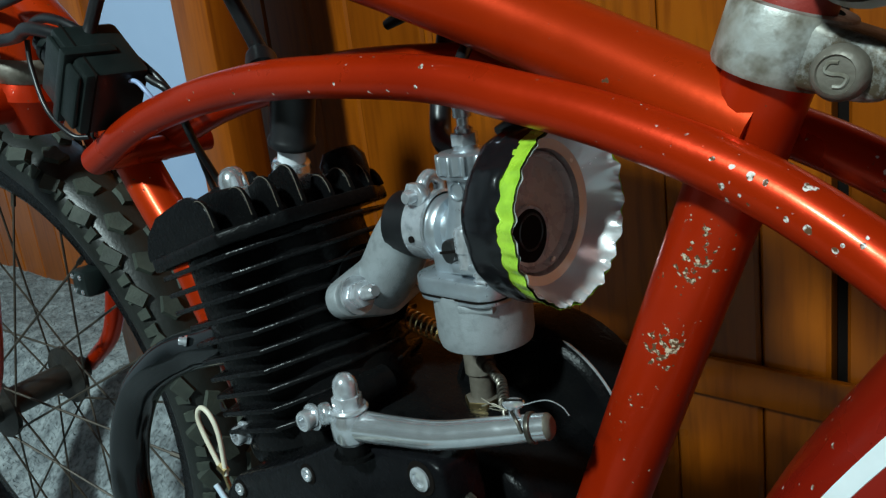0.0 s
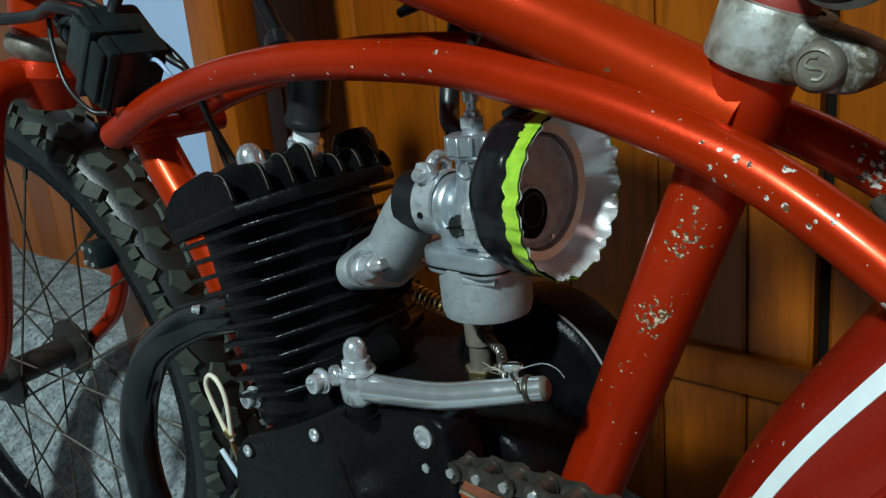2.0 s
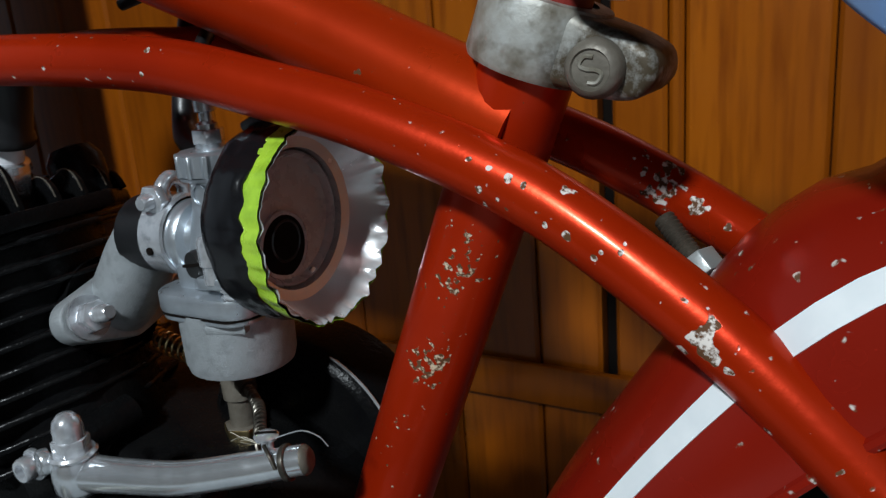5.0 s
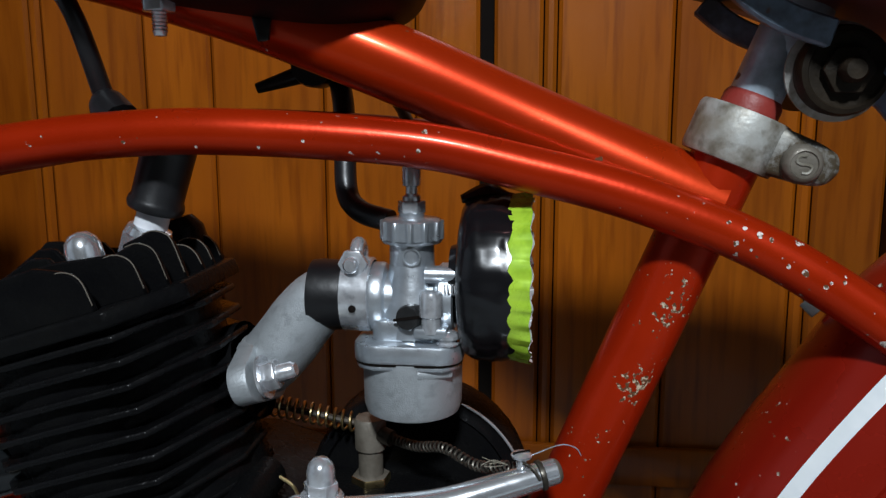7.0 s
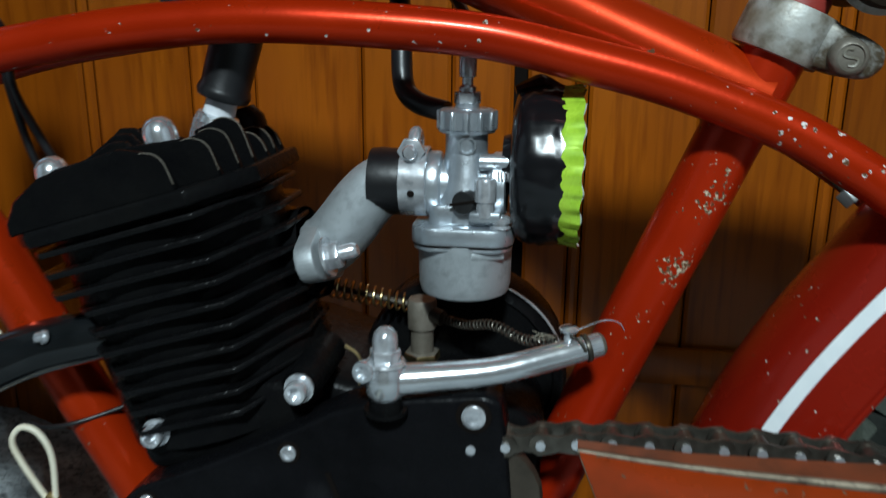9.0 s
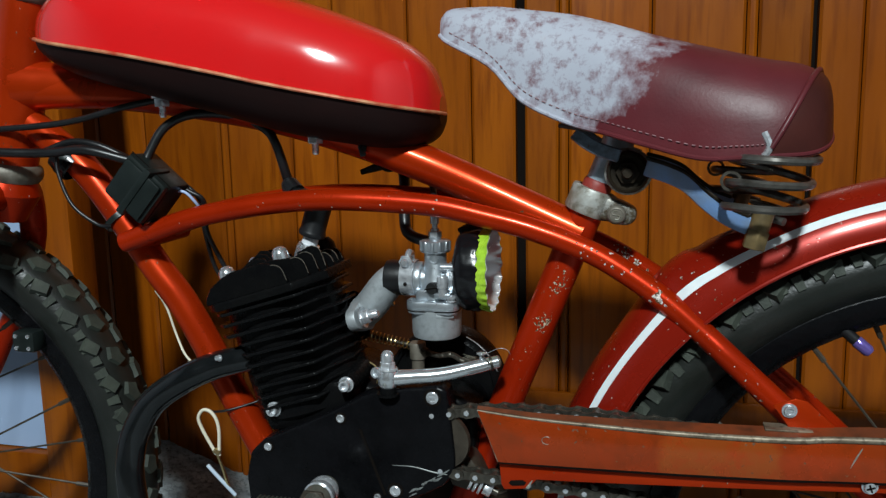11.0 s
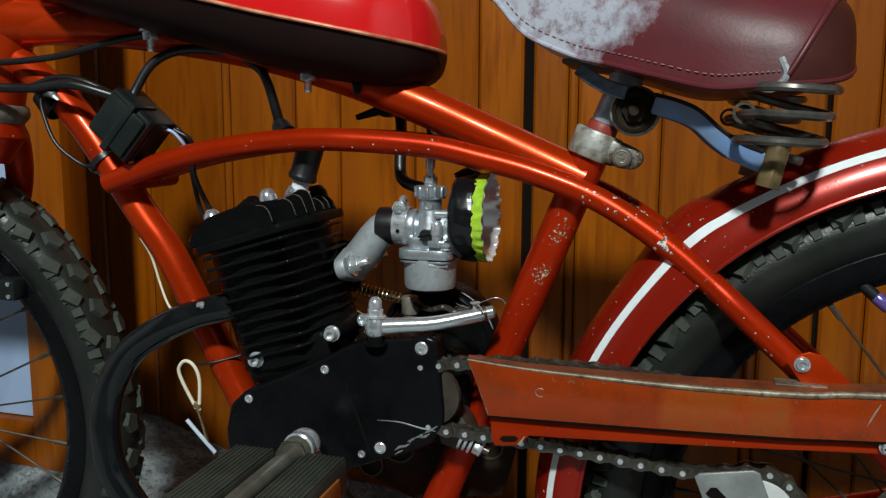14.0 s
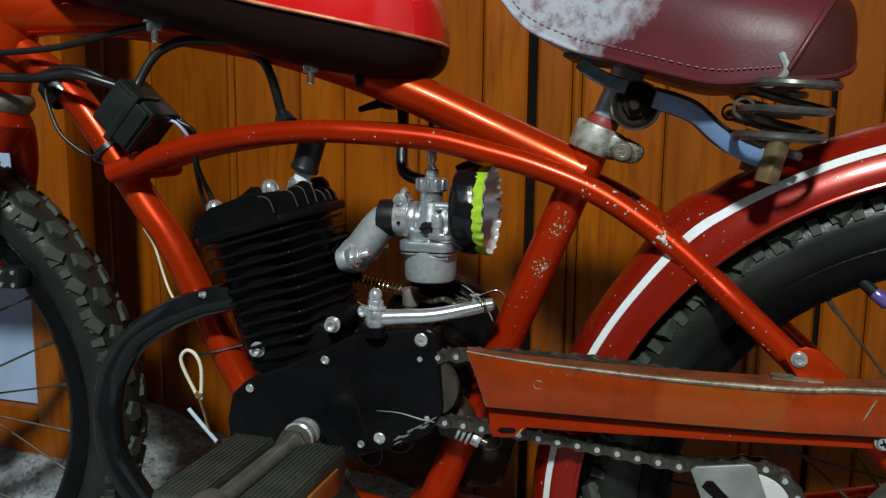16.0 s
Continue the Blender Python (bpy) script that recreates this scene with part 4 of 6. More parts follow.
part("pivot_barrel", lathe([(0.0125, -0.042), (0.0125, -0.004), (0.0138, -0.002), (0.0142, 0.003), (0.0134, 0.006), (0.0118, 0.0068), (0.0112, 0.0055), (0.0, 0.0055)], pv_m, 36), GREASE, saddle, "grimy round saddle pivot")
part("pivot_washer", lathe([(0.0136, -0.006), (0.0158, -0.005), (0.0160, -0.003), (0.0136, -0.002)], pv_m, 36), DULL, saddle)
hex_nut(saddle, PV + V(0, -0.005, 0), (0, -1, 0), 0.0080, 0.004, GREASE, "pivot_nut")
part("pivot_stud", lathe([(0.0040, 0.004), (0.0040, 0.013), (0.003, 0.0145), (0, 0.0145)], pv_m, 16), GREASE, saddle)
part("post_head", sweep([POST_TOP - AX * 0.004, POST_TOP + AX * 0.004, V(0.050, MID, 0.556), V(0.062, MID, 0.549)], [0.0092, 0.0105, 0.0115, 0.0115], 20), POST_GREY, bike)

# ---- fuel tank ----
# stations: x, half width, seam z, top rise, belly depth
TANK_ST = [(-0.3706, 0.0100, 0.6472, 0.0112, 0.0056), (-0.3613, 0.0280, 0.6453, 0.0279, 0.0130), (-0.3307, 0.0480, 0.6393, 0.0485, 0.0224), (-0.2786, 0.0560, 0.6301, 0.0604, 0.0283), (-0.2176, 0.0570, 0.6172, 0.0632, 0.0325),
           (-0.1769, 0.0570, 0.6078, 0.0618, 0.0348), (-0.1401, 0.0560, 0.6002, 0.0565, 0.0341), (-0.1083, 0.0500, 0.5938, 0.0491, 0.0324), (-0.0895, 0.0400, 0.5901, 0.0404, 0.0276), (-0.0781, 0.0270, 0.5878, 0.0287, 0.0198), (-0.0719, 0.0110, 0.5864, 0.0119, 0.0089)]


def tank_mid(x):
    return MID + 0.11 * min(0.0, x + 0.02)


def tank_half(sign, n=17):
    line = smooth_line([(s[0], s[1], s[2]) for s in TANK_ST], 5)
    dep = smooth_line([(s[3], s[4], 0) for s in TANK_ST], 5)
    rows = []
    for p, d in zip(line, dep):
        h = d.x if sign > 0 else -d.y
        rows.append([Vector((p.x, tank_mid(p.x) - p.y * math.copysign(abs(math.cos(a)) ** 0.75, math.cos(a)), p.z + h * math.sin(a) ** 0.8)) for a in (math.pi * i / (n - 1) for i in range(n))])
    vs = [q for r in rows for q in r]
    k = len(rows)
    fs = [(i * n + j, i * n + j + 1, (i + 1) * n + j + 1, (i + 1) * n + j) for i in range(k - 1) for j in range(n - 1)]
    fs += [tuple(range(n)), tuple(reversed(range((k - 1) * n, k * n)))]
    fs += [(i * n, (i + 1) * n, (i + 1) * n + n - 1, i * n + n - 1) for i in range(k - 1)]
    return vs, fs


stand_at(1.030, (-0.0025, 0.0162, -0.0159))
tank = part("fuel_tank", tank_half(1), TANK, bike, "glossy red fuel tank with a dark belly")
part("belly", tank_half(-1), TANK_BLACK, tank, "near-black lower half")
edge = smooth_line([(s[0], tank_mid(s[0]) - s[1] - 0.0018, s[2]) for s in TANK_ST] + [(-0.0705, MID - 0.005, 0.5855)], 5)
part("seam_flange", sweep(edge, 0.0013, 8, 1), SEAM, tank, "pale worn seam edge")
for x, y, z in [(x + 0.003, y, z) for x, y, z in ((-0.1626, -0.0217, 0.5820), (-0.2761, -0.0342, 0.6106))]:
    thread = [(0.0027 - 0.0004 * (k % 2), 0.0006 * k) for k in range(38)]
    part("tank_stud", lathe(thread + [(0.0021, 0.0232), (0.0, 0.0235)], along((x, y, z), (x, y, z - 1.0)), 14), STEEL, tank)
    part("stud_washer", lathe([(0.0030, 0.0078), (0.0078, 0.0078), (0.0080, 0.0086), (0.0078, 0.0094), (0.0030, 0.0094)], along((x, y, z), (x, y, z - 1.0)), 22), STEEL, tank)
    hex_nut(tank, (x, y, z - 0.0095), (0, 0, -1), 0.0060, 0.0058, STEEL, "stud_nut", label="bright hex nut under the tank")
    part("strap", box((x - 0.012, y - 0.006, z - 0.004), (x + 0.014, y + 0.042, z - 0.002), 0.0005), RUSTY, tank)
stand_at()
part("tape_tail", prism([(-0.135, 0.566), (-0.128, 0.566), (-0.129, 0.558), (-0.133, 0.5575)], 0, 0.002, side_on(-0.002), 0.0004), TAPE, bike)

# ---- engine ----
TILT_E = radians(-16.6)
ENG = Matrix.Translation((-0.195, -0.006, 0.456)) @ Matrix.Rotation(TILT_E, 4, "Y")     # local z: the cylinder's axis; top of the barrel at 0
stand_at(1.019, (-0.0016, 0.0102, -0.0101))
engine = part("engine", join(
    prism([(-0.212, 0.300), (-0.215, 0.330), (-0.205, 0.352), (-0.205, 0.392), (-0.150, 0.396), (-0.122, 0.387), (-0.060, 0.385), (-0.050, 0.378), (-0.044, 0.366), (-0.048, 0.330), (-0.080, 0.308), (-0.13, 0.296)], -0.046, 0.033, side_on(MID), 0.006, 3),
    lathe([(0.0, -0.042), (0.040, -0.042), (0.0465, -0.038), (0.0465, -0.018), (0.044, -0.0135), (0.041, -0.012), (0.040, -0.0135), (0.030, -0.0125), (0, -0.0125)], along(V(-0.082, MID, 0.374), V(-0.082, -1, 0.374)), 40),
    moved(prism([(-0.034, -0.034), (0.034, -0.034), (0.034, 0.034), (-0.034, 0.034)], -0.098, -0.070, None, 0.006), ENG)),
    BLACK_MATT, bike, "black two-stroke engine with a finned cylinder")
# Bright arc paints the highlight along the round case's edge.
part("case_rim", sweep([V(-0.082 + 0.0462 * math.cos(a), 0.0268, 0.374 + 0.0462 * math.sin(a)) for a in np.linspace(1.15, 0.35, 14)], [0.00025] + [0.0006] * 12 + [0.00025], 8, 2), STEEL, engine, "thin bright arc painted for a glint on the round case")
part("hair_wire", sweep([(-0.1345, -0.010, 0.3985), (-0.1310, -0.0105, 0.4010), (-0.1285, -0.0105, 0.3985), (-0.1285, -0.0095, 0.3940)], 0.0004, 6), BRASS, engine, "short bare wire")
part("cylinder", moved(lathe([(0.034, -0.088), (0.034, 0.002)], None, 36), ENG @ Matrix.Translation((-0.004, 0, 0)) @ Matrix.Diagonal((1.36, 1.15, 1, 1))), BLACK_MATT, engine)
for i in range(10):
    z = -0.002 - i * 0.0083
    w0, w1, d, c = (-0.047 if i < 3 else -0.038 if i < 6 else -0.036), 0.0470 - 0.0022 * max(0, i - 5), 0.044, 0.020
    fin = [(w0 + 0.012, -d), (w1 - 0.020, -d), (w1, -d + 0.030), (w1, d - 0.030), (w1 - 0.020, d), (w0 + 0.012, d), (w0, d - 0.014), (w0, -d + 0.014)]
    part("cooling_fin", prism(fin, z - 0.0011, z + 0.0011, ENG, 0.0005, 1), FIN, engine)
part("head_base", prism([(-0.036, -0.046), (0.028, -0.046), (0.047, -0.024), (0.047, 0.024), (0.028, 0.046), (-0.036, 0.046), (-0.048, 0.034), (-0.048, -0.034)], 0.0015, 0.0080, ENG, 0.0015), BLACK_MATT, engine, "cylinder head base plate")
def head_plate(y, left, right, top_l, top_r, hump):
    """One upright plate of the head: low rounded front, a rounded rear corner; hump: rise at its middle."""
    r = 0.0065
    return prism([(left, 0.0075), (right + 0.0022, 0.0075), (right + 0.0012, top_r - r), (right - 0.0012, top_r - 0.0022), (right - r * 0.8, top_r), (left + 0.052, top_r + hump), (left + 0.040, top_r + hump - 0.0004), (left + 0.020, top_l),
                  (left + 0.007, top_l - 0.0055), (left + 0.001, 0.0125)], -0.0014, 0.0014, ENG @ side_on(y), 0.0007, 1)


def bare_edge(y, pts):
    part("edge_wear", moved(sweep([(u, h, 0.0) for u, h in pts], 0.00022, 5, 3), ENG @ side_on(y)), GRIMY_ALLOY, engine)


part("head_fin", head_plate(-0.0310, -0.0450, 0.0350, 0.0262, 0.0236, 0.0030), BLACK_MATT, engine)
for y, right, h in ((-0.0432, 0.0224, 0.0232), (-0.0322, 0.0350, 0.0236), (-0.0212, 0.0380, 0.0250), (-0.0102, 0.0395, 0.0275), (0.0048, 0.0395, 0.0198), (0.0168, 0.0385, 0.0208), (0.0288, 0.0370, 0.0208)):
    bare_edge(y, [(right + 0.0018, 0.0100), (right + 0.0010, h - 0.0055), (right - 0.0012, h - 0.0020), (right - 0.0050, h - 0.0002), (right - 0.0090, h - 0.0004)])
part("head_fin", head_plate(-0.0420, -0.0440, 0.0224, 0.0250, 0.0232, 0.0035), BLACK_MATT, engine)
for y, right, h in ((-0.026, 0.0380, 0.0250), (-0.015, 0.0395, 0.0275), (0.000, 0.0395, 0.0198), (0.012, 0.0385, 0.0208), (0.024, 0.0370, 0.0208), (0.033, 0.0335, 0.0175)):
    m = ENG @ side_on(y + 0.006)
    part("head_fin", prism([(0.020, 0.0075), (right + 0.0022, 0.0075), (right + 0.0012, h - 0.006), (right - 0.0012, h - 0.002), (right - 0.005, h), (0.022, h - 0.002)], -0.0014, 0.0014, m, 0.0006, 1), BLACK_MATT, engine)
for k, (y, h) in enumerate(((-0.026, 0.0300), (-0.015, 0.0325), (-0.004, 0.0345), (0.012, 0.033), (0.024, 0.030), (0.033, 0.026))):
    e = 0.002 - 0.0035 * k if k < 3 else -0.006
    m = ENG @ side_on(y + 0.006)
    part("head_fin", prism([(-0.046, 0.0075), (e + 0.002, 0.0075), (e + 0.001, h - 0.007), (e - 0.002, h - 0.0015), (e - 0.008, h), (-0.020, h - 0.004), (-0.036, h - 0.012), (-0.045, 0.0135)], -0.0014, 0.0014, m, 0.0006, 1), BLACK_MATT, engine)
part("head_dome", moved(lathe([(0.020, 0.006), (0.018, 0.012), (0.013, 0.016), (0.0, 0.0165)], None, 28), ENG @ Matrix.Translation((0.014, 0, 0))), BLACK_MATT, engine)
part("far_cap", moved(lathe([(0.011, 0.006), (0.011, 0.024), (0.008, 0.029), (0.0, 0.0305)], None, 24), ENG @ Matrix.Translation((0.024, 0.030, 0))), BLACK, engine, "black round plug on the head")
up = (ENG.to_3x3() @ V(0, 0, 1)).normalized()
for u, y, h in ((0.0150, -0.0225, 0.0175), (-0.0320, -0.0225, 0.0150), (-0.0320, 0.024, 0.0150)):
    hex_nut(engine, ENG @ V(u, y, h), up, 0.0078, 0.0062, CHROME, "head_nut", 0.0105, "bright domed cylinder head nut")
ENG_SET = STAND[0].copy()
# spark plug, lead and boot
PB = ENG @ V(0.021, 0.0, 0.0165)
boot_d = V(0.33, -0.02, 1).normalized()
part("spark_plug", join(prism(ngon(6, 0.0092), 0.0, 0.0120, along(PB, PB + boot_d), 0.0008), lathe([(0.0105, 0.0), (0.0108, -0.004), (0.0095, -0.008)], along(PB, PB + boot_d), 24), lathe([(0.0088, 0.0120), (0.0080, 0.0145), (0.0062, 0.0152)], along(PB, PB + boot_d), 24)), CHROME, engine, "bright spark plug hexagon")
part("insulator", lathe([(0.0062, 0.0140), (0.0060, 0.0215), (0.0056, 0.0225), (0.0054, 0.028)], along(PB, PB + boot_d), 20), PORCELAIN, engine, "white plug insulator")
b0 = PB + boot_d * 0.0215
part("plug_boot", join(
    lathe([(0.0055, 0.0), (0.0098, 0.0003), (0.0104, 0.002), (0.0100, 0.004), (0.0094, 0.005), (0.0096, 0.0225), (0.0095, 0.0265), (0, 0.0275)], along(b0, b0 + boot_d), 28),
    sweep([b0 + boot_d * 0.0225, b0 + boot_d * 0.0275 + V(-0.010, 0, 0.002), b0 + boot_d * 0.0295 + V(-0.022, 0, 0.004)], [0.0085, 0.0070, 0.0048], 16)), HOSE, bike, "black rubber spark plug boot")
e0 = b0 + boot_d * 0.0295 + V(-0.020, 0, 0.004)
stand_at()
part("ignition_lead", sweep([ENG_SET @ e0, ENG_SET @ e0 + V(-0.0067, 0.0043, 0.0058), ENG_SET @ e0 + V(-0.0088, 0.0052, 0.0105), V(-0.2016, -0.0004, 0.5677), V(-0.2113, 0.0011, 0.5795), V(-0.2316, -0.0020, 0.5893), V(-0.2650, -0.0078, 0.5911), V(-0.2868, -0.0129, 0.5821), V(-0.2981, -0.0194, 0.5625), V(-0.3010, -0.0235, 0.5500)], [0.0078, 0.0070, 0.0038, 0.0034, 0.0034, 0.0034, 0.0034, 0.0034, 0.0034, 0.0042], 12, 8), HOSE, bike, "black ignition lead")
stand_at(1.019, (-0.0016, 0.0102, -0.0101))

# clutch cover and its screws
COVER = [(-0.214, 0.300), (-0.2155, 0.322), (-0.211, 0.341), (-0.200, 0.352), (-0.167, 0.3665), (-0.142, 0.379), (-0.120, 0.391), (-0.104, 0.3965), (-0.066, 0.401), (-0.060, 0.399), (-0.0575, 0.383), (-0.0545, 0.350), (-0.0550, 0.340), (-0.0625, 0.329), (-0.077, 0.3205), (-0.096, 0.3135), (-0.116, 0.3055), (-0.140, 0.296), (-0.19, 0.288)]
part("clutch_cover", prism(COVER, 0.043, 0.0625, side_on(MID), 0.0025, 3), BLACK, engine, "scratched black clutch cover")
part("cover_groove", prism([(-0.1245, 0.366), (-0.1225, 0.366), (-0.1050, 0.318), (-0.1072, 0.318)], 0.0, 0.0005, side_on(-0.0495)), GAP, engine)
part("case_lug", prism([(-0.066, 0.345), (-0.050, 0.349), (-0.042, 0.338), (-0.037, 0.327), (-0.046, 0.318), (-0.062, 0.322)], -0.010, 0.012, side_on(-0.022), 0.003), RUSTY, engine, "grimy cast lug")
part("scuff", sweep([(-0.101, -0.04935, 0.341), (-0.085, -0.04935, 0.3412), (-0.070, -0.04935, 0.3385), (-0.060, -0.04935, 0.3375)], [0.0002, 0.0005, 0.0006, 0.0003], 6, 4), ZINC, engine, "bare metal scratch")
scuff_rnd = random.Random(12)
for k in range(11):
    u = k / 10
    p = V(-0.0585, 0, 0.3395).lerp(V(-0.082, 0, 0.3235), u) + V(scuff_rnd.uniform(-0.002, 0.002), -0.0493, 0.0022 * math.sin(u * 3.0) - 0.003 * u + scuff_rnd.uniform(0.0, 0.003))
    d = V(-0.006, 0, -0.0036) * scuff_rnd.uniform(0.5, 1.2)
    part("scuff", sweep([p, p + d * 0.5 + V(0, 0, scuff_rnd.uniform(-0.0006, 0.0006)), p + d], [0.0003, scuff_rnd.uniform(0.0007, 0.0013), 0.0003], 5, 3), ZINC, engine)
part("scuff", sweep([(-0.099, -0.0474, 0.3964), (-0.094, -0.0474, 0.3972), (-0.089, -0.0474, 0.3977)], [0.0002, 0.0005, 0.0002], 6, 4), DULL, engine, "bare bright edge")
for x, z, r in ((-0.0695, 0.393, 0.0052), (-0.138, 0.373, 0.0036), (-0.0985, 0.322, 0.0048), (-0.196, 0.347, 0.0036), (-0.112, 0.316, 0.003)):
    # Black ring paints the recess's shade; no hollow is cut in the cover.
    part("screw_recess", lathe([(r * 1.25, 0.0002), (r * 1.22, 0.0005), (r * 0.7, 0.0006), (0.0, 0.0006)], along(V(x, -0.0494, z), V(x, -1, z)), 24), GAP, engine)
    part("screw", lathe([(r * 0.86, 0.0004), (r * 0.84, 0.0014), (r * 0.72, 0.0018), (r * 0.52, 0.0017), (r * 0.48, 0.0009), (0.0, 0.0008)], along(V(x, -0.0494, z), V(x, -1, z)), 24), STEEL, engine, "sunken socket screw")
for x, z, y0 in ((-0.1345, 0.397, -0.044), (-0.1925, 0.374, -0.043)):
    part("screw_boss", lathe([(0.0075, 0.0), (0.0070, 0.036), (0.0062, 0.038)], along(V(x, y0 + 0.038, z), V(x, y0 + 0.038 - 1, z)), 20), BLACK_MATT, engine)
    cap_screw(engine, (x, y0, z), 0.0054, 0.0065)
part("bare_wire", sweep([(-0.113, -0.040, 0.398), (-0.111, -0.041, 0.404), (-0.113, -0.041, 0.410), (-0.118, -0.040, 0.413)], 0.0006, 6), BRASS, engine)

stand_at()
# exhaust
pipe = part("exhaust_pipe", sweep([(-0.2071, -0.0130, 0.4090), (-0.2306, -0.0207, 0.4040), (-0.2531, -0.0244, 0.3980), (-0.2731, -0.0313, 0.3893), (-0.3006, -0.0348, 0.3702), (-0.3151, -0.0390, 0.3476), (-0.3200, -0.0427, 0.3271), (-0.3197, -0.0458, 0.3062), (-0.3142, -0.0471, 0.2793), (-0.2990, -0.0469, 0.2559), (-0.2849, -0.0467, 0.2397), (-0.2741, -0.0463, 0.2298)], 0.0108, 24, 8), PIPE, bike, "black exhaust pipe bending down from the cylinder")
cap_screw(pipe, (-0.2415, -0.0321, 0.4073), 0.0026, 0.004, (-0.4430, -0.6630, 0.1993))
part("silencer", sweep([(-0.2798, -0.0475, 0.2374), (-0.2694, -0.0470, 0.2261), (-0.2456, -0.0440, 0.1941), (-0.1990, -0.0390, 0.1374), (-0.1886, -0.0380, 0.1271)], [0.012, 0.025, 0.026, 0.026, 0.012], 32, 6), PIPE, pipe, "glossy black silencer")

stand_at(1.019, (-0.0016, 0.0102, -0.0101))
# ---- carburettor ----
CX, CY, CZ = -0.0788, 0.0010, 0.4665
UPM = Matrix.Translation((CX, CY, 0))
def rounded(hx, hy, r, n=5):
    out = []
    for sx, sy, a0 in ((1, 1, 0), (-1, 1, 90), (-1, -1, 180), (1, -1, 270)):
        out += [(sx * (hx - r) + r * math.cos(radians(a0 + 90 * i / n)), sy * (hy - r) + r * math.sin(radians(a0 + 90 * i / n))) for i in range(n + 1)]
    return out


carb = part("carburettor", join(
    lathe([(0.0082, 0.452), (0.0082, 0.487)], UPM, 30),
    lathe([(0.0083, 0.4790), (0.0092, 0.4740), (0.0112, 0.4660), (0.0122, 0.4590), (0.0126, 0.4530)], UPM, 30),
    lathe([(0.0100, -0.0150), (0.0124, -0.0148), (0.0126, -0.0140), (0.0126, -0.0105), (0.0120, -0.0095), (0.0090, -0.0090), (0.0085, 0.0), (0.0090, 0.0085), (0.0118, 0.0100), (0.0128, 0.0110), (0.0128, 0.0155), (0.0110, 0.0160)], along(V(CX, CY, CZ), V(CX + 1, CY, CZ)), 36),
    prism(rounded(0.0135, 0.0118, 0.004), 0.4520, 0.4600, UPM, 0.0012),
    prism(rounded(0.0198, 0.0185, 0.009), 0.4455, 0.4525, UPM, 0.0012)),
    ALLOY, bike, "small cast alloy carburettor")
part("float_bowl", lathe([(0.0, 0.4225), (0.0142, 0.4227), (0.0174, 0.4242), (0.0183, 0.4275), (0.0186, 0.4455)], UPM, 40), CAST, carb, "round alloy float bowl")
part("bowl_flange", prism(rounded(0.0190, 0.0180, 0.009), 0.4432, 0.4450, UPM, 0.0006), ALLOY, carb)
part("flange_ear", prism([(0.004, -0.0185), (0.0165, -0.0135), (0.0150, -0.009), (0.004, -0.016)], 0.4402, 0.4434, UPM, 0.0008), CAST, carb)
part("gasket", prism(rounded(0.0193, 0.0183, 0.009), 0.4450, 0.4456, UPM), GAP, carb)
knurl = [0.0117 if i % 8 in (0, 1, 2) else 0.0106 for i in range(96)]
part("cap_ring", join(lathe([(0.0090, 0.4865), (0.0106, 0.4868), (0.0114, 0.4880)], UPM, 36), prism([(r * math.cos(math.tau * i / 96), r * math.sin(math.tau * i / 96)) for i, r in enumerate(knurl)], 0.4879, 0.4950, UPM, 0.0003, 1), lathe([(0.0106, 0.4949), (0.0098, 0.4956), (0.0050, 0.4958), (0.0046, 0.4962), (0.0046, 0.4980), (0, 0.4980)], UPM, 32)), ALLOY, carb, "knurled screw cap")
hex_nut(carb, (CX, CY, 0.4975), (0, 0, 1), 0.0052, 0.0045, STEEL, "cable_nut")
part("cable_ferrule", lathe([(0.0034, 0.4995), (0.0034, 0.5035), (0.0022, 0.5045), (0.0022, 0.507), (0.0034, 0.5075), (0.0034, 0.516), (0.0026, 0.518), (0.0026, 0.522)], UPM, 16), STEEL, carb)
part("throttle_cable", sweep([(CX, CY, 0.518), (CX - 0.001, CY + 0.004, 0.527), (-0.087, 0.022, 0.537), (-0.098, 0.034, 0.546), (-0.13, 0.036, 0.556)], 0.0024, 10), HOSE, bike)
ring = lathe([(0.0034, 0.0), (0.0034, 0.0005), (0.0028, 0.0005), (0.0028, 0.0)], along(V(CX + 0.001, CY - 0.0083, 0.4825), V(CX + 0.001, -1, 0.4825)), 24)
part("cast_mark", ring, ALLOY, carb, "raised round cast mark")
idle = V(CX + 0.0005, CY - 0.0145, 0.4620)
part("idle_screw", join(lathe([(0.0040, -0.006), (0.0046, -0.0055), (0.0046, 0.0), (0.0041, 0.0012), (0, 0.0012)], along(idle, idle + V(-0.25, -1, 0.05)), 20)), DARK_SCREW, carb, "dark slotted adjusting screw")
part("screw_slot", box((-0.0050, -0.0005, 0.0010), (0.0050, 0.0005, 0.0016), 0, along(idle, idle + V(-0.25, -1, 0.05), 12)), GAP, carb)
part("idle_spring", coil(idle + V(0.003, 0.0095, -0.0005), idle + V(0.0008, 0.0035, 0), 0.0031, 0.0006, 5, 6, 12), STEEL, carb)
part("idle_boss", sweep([(CX + 0.0045, CY + 0.002, 0.4612), (CX + 0.0030, CY - 0.0062, 0.4616)], 0.0044, 16), ALLOY, carb)
pr = V(CX + 0.0088, CY - 0.0145, 0.0025)
part("primer_post", lathe([(0.0036, 0.4545), (0.0036, 0.4600), (0.0043, 0.4605), (0.0043, 0.4675), (0.0037, 0.4690), (0.0, 0.4693)], Matrix.Translation(pr), 20), STEEL, carb, "steel primer post")
part("primer_base", prism([(-0.006, -0.003), (0.006, -0.003), (0.006, 0.012), (-0.006, 0.012)], 0.4525, 0.4565, Matrix.Translation(pr), 0.001), ALLOY, carb)
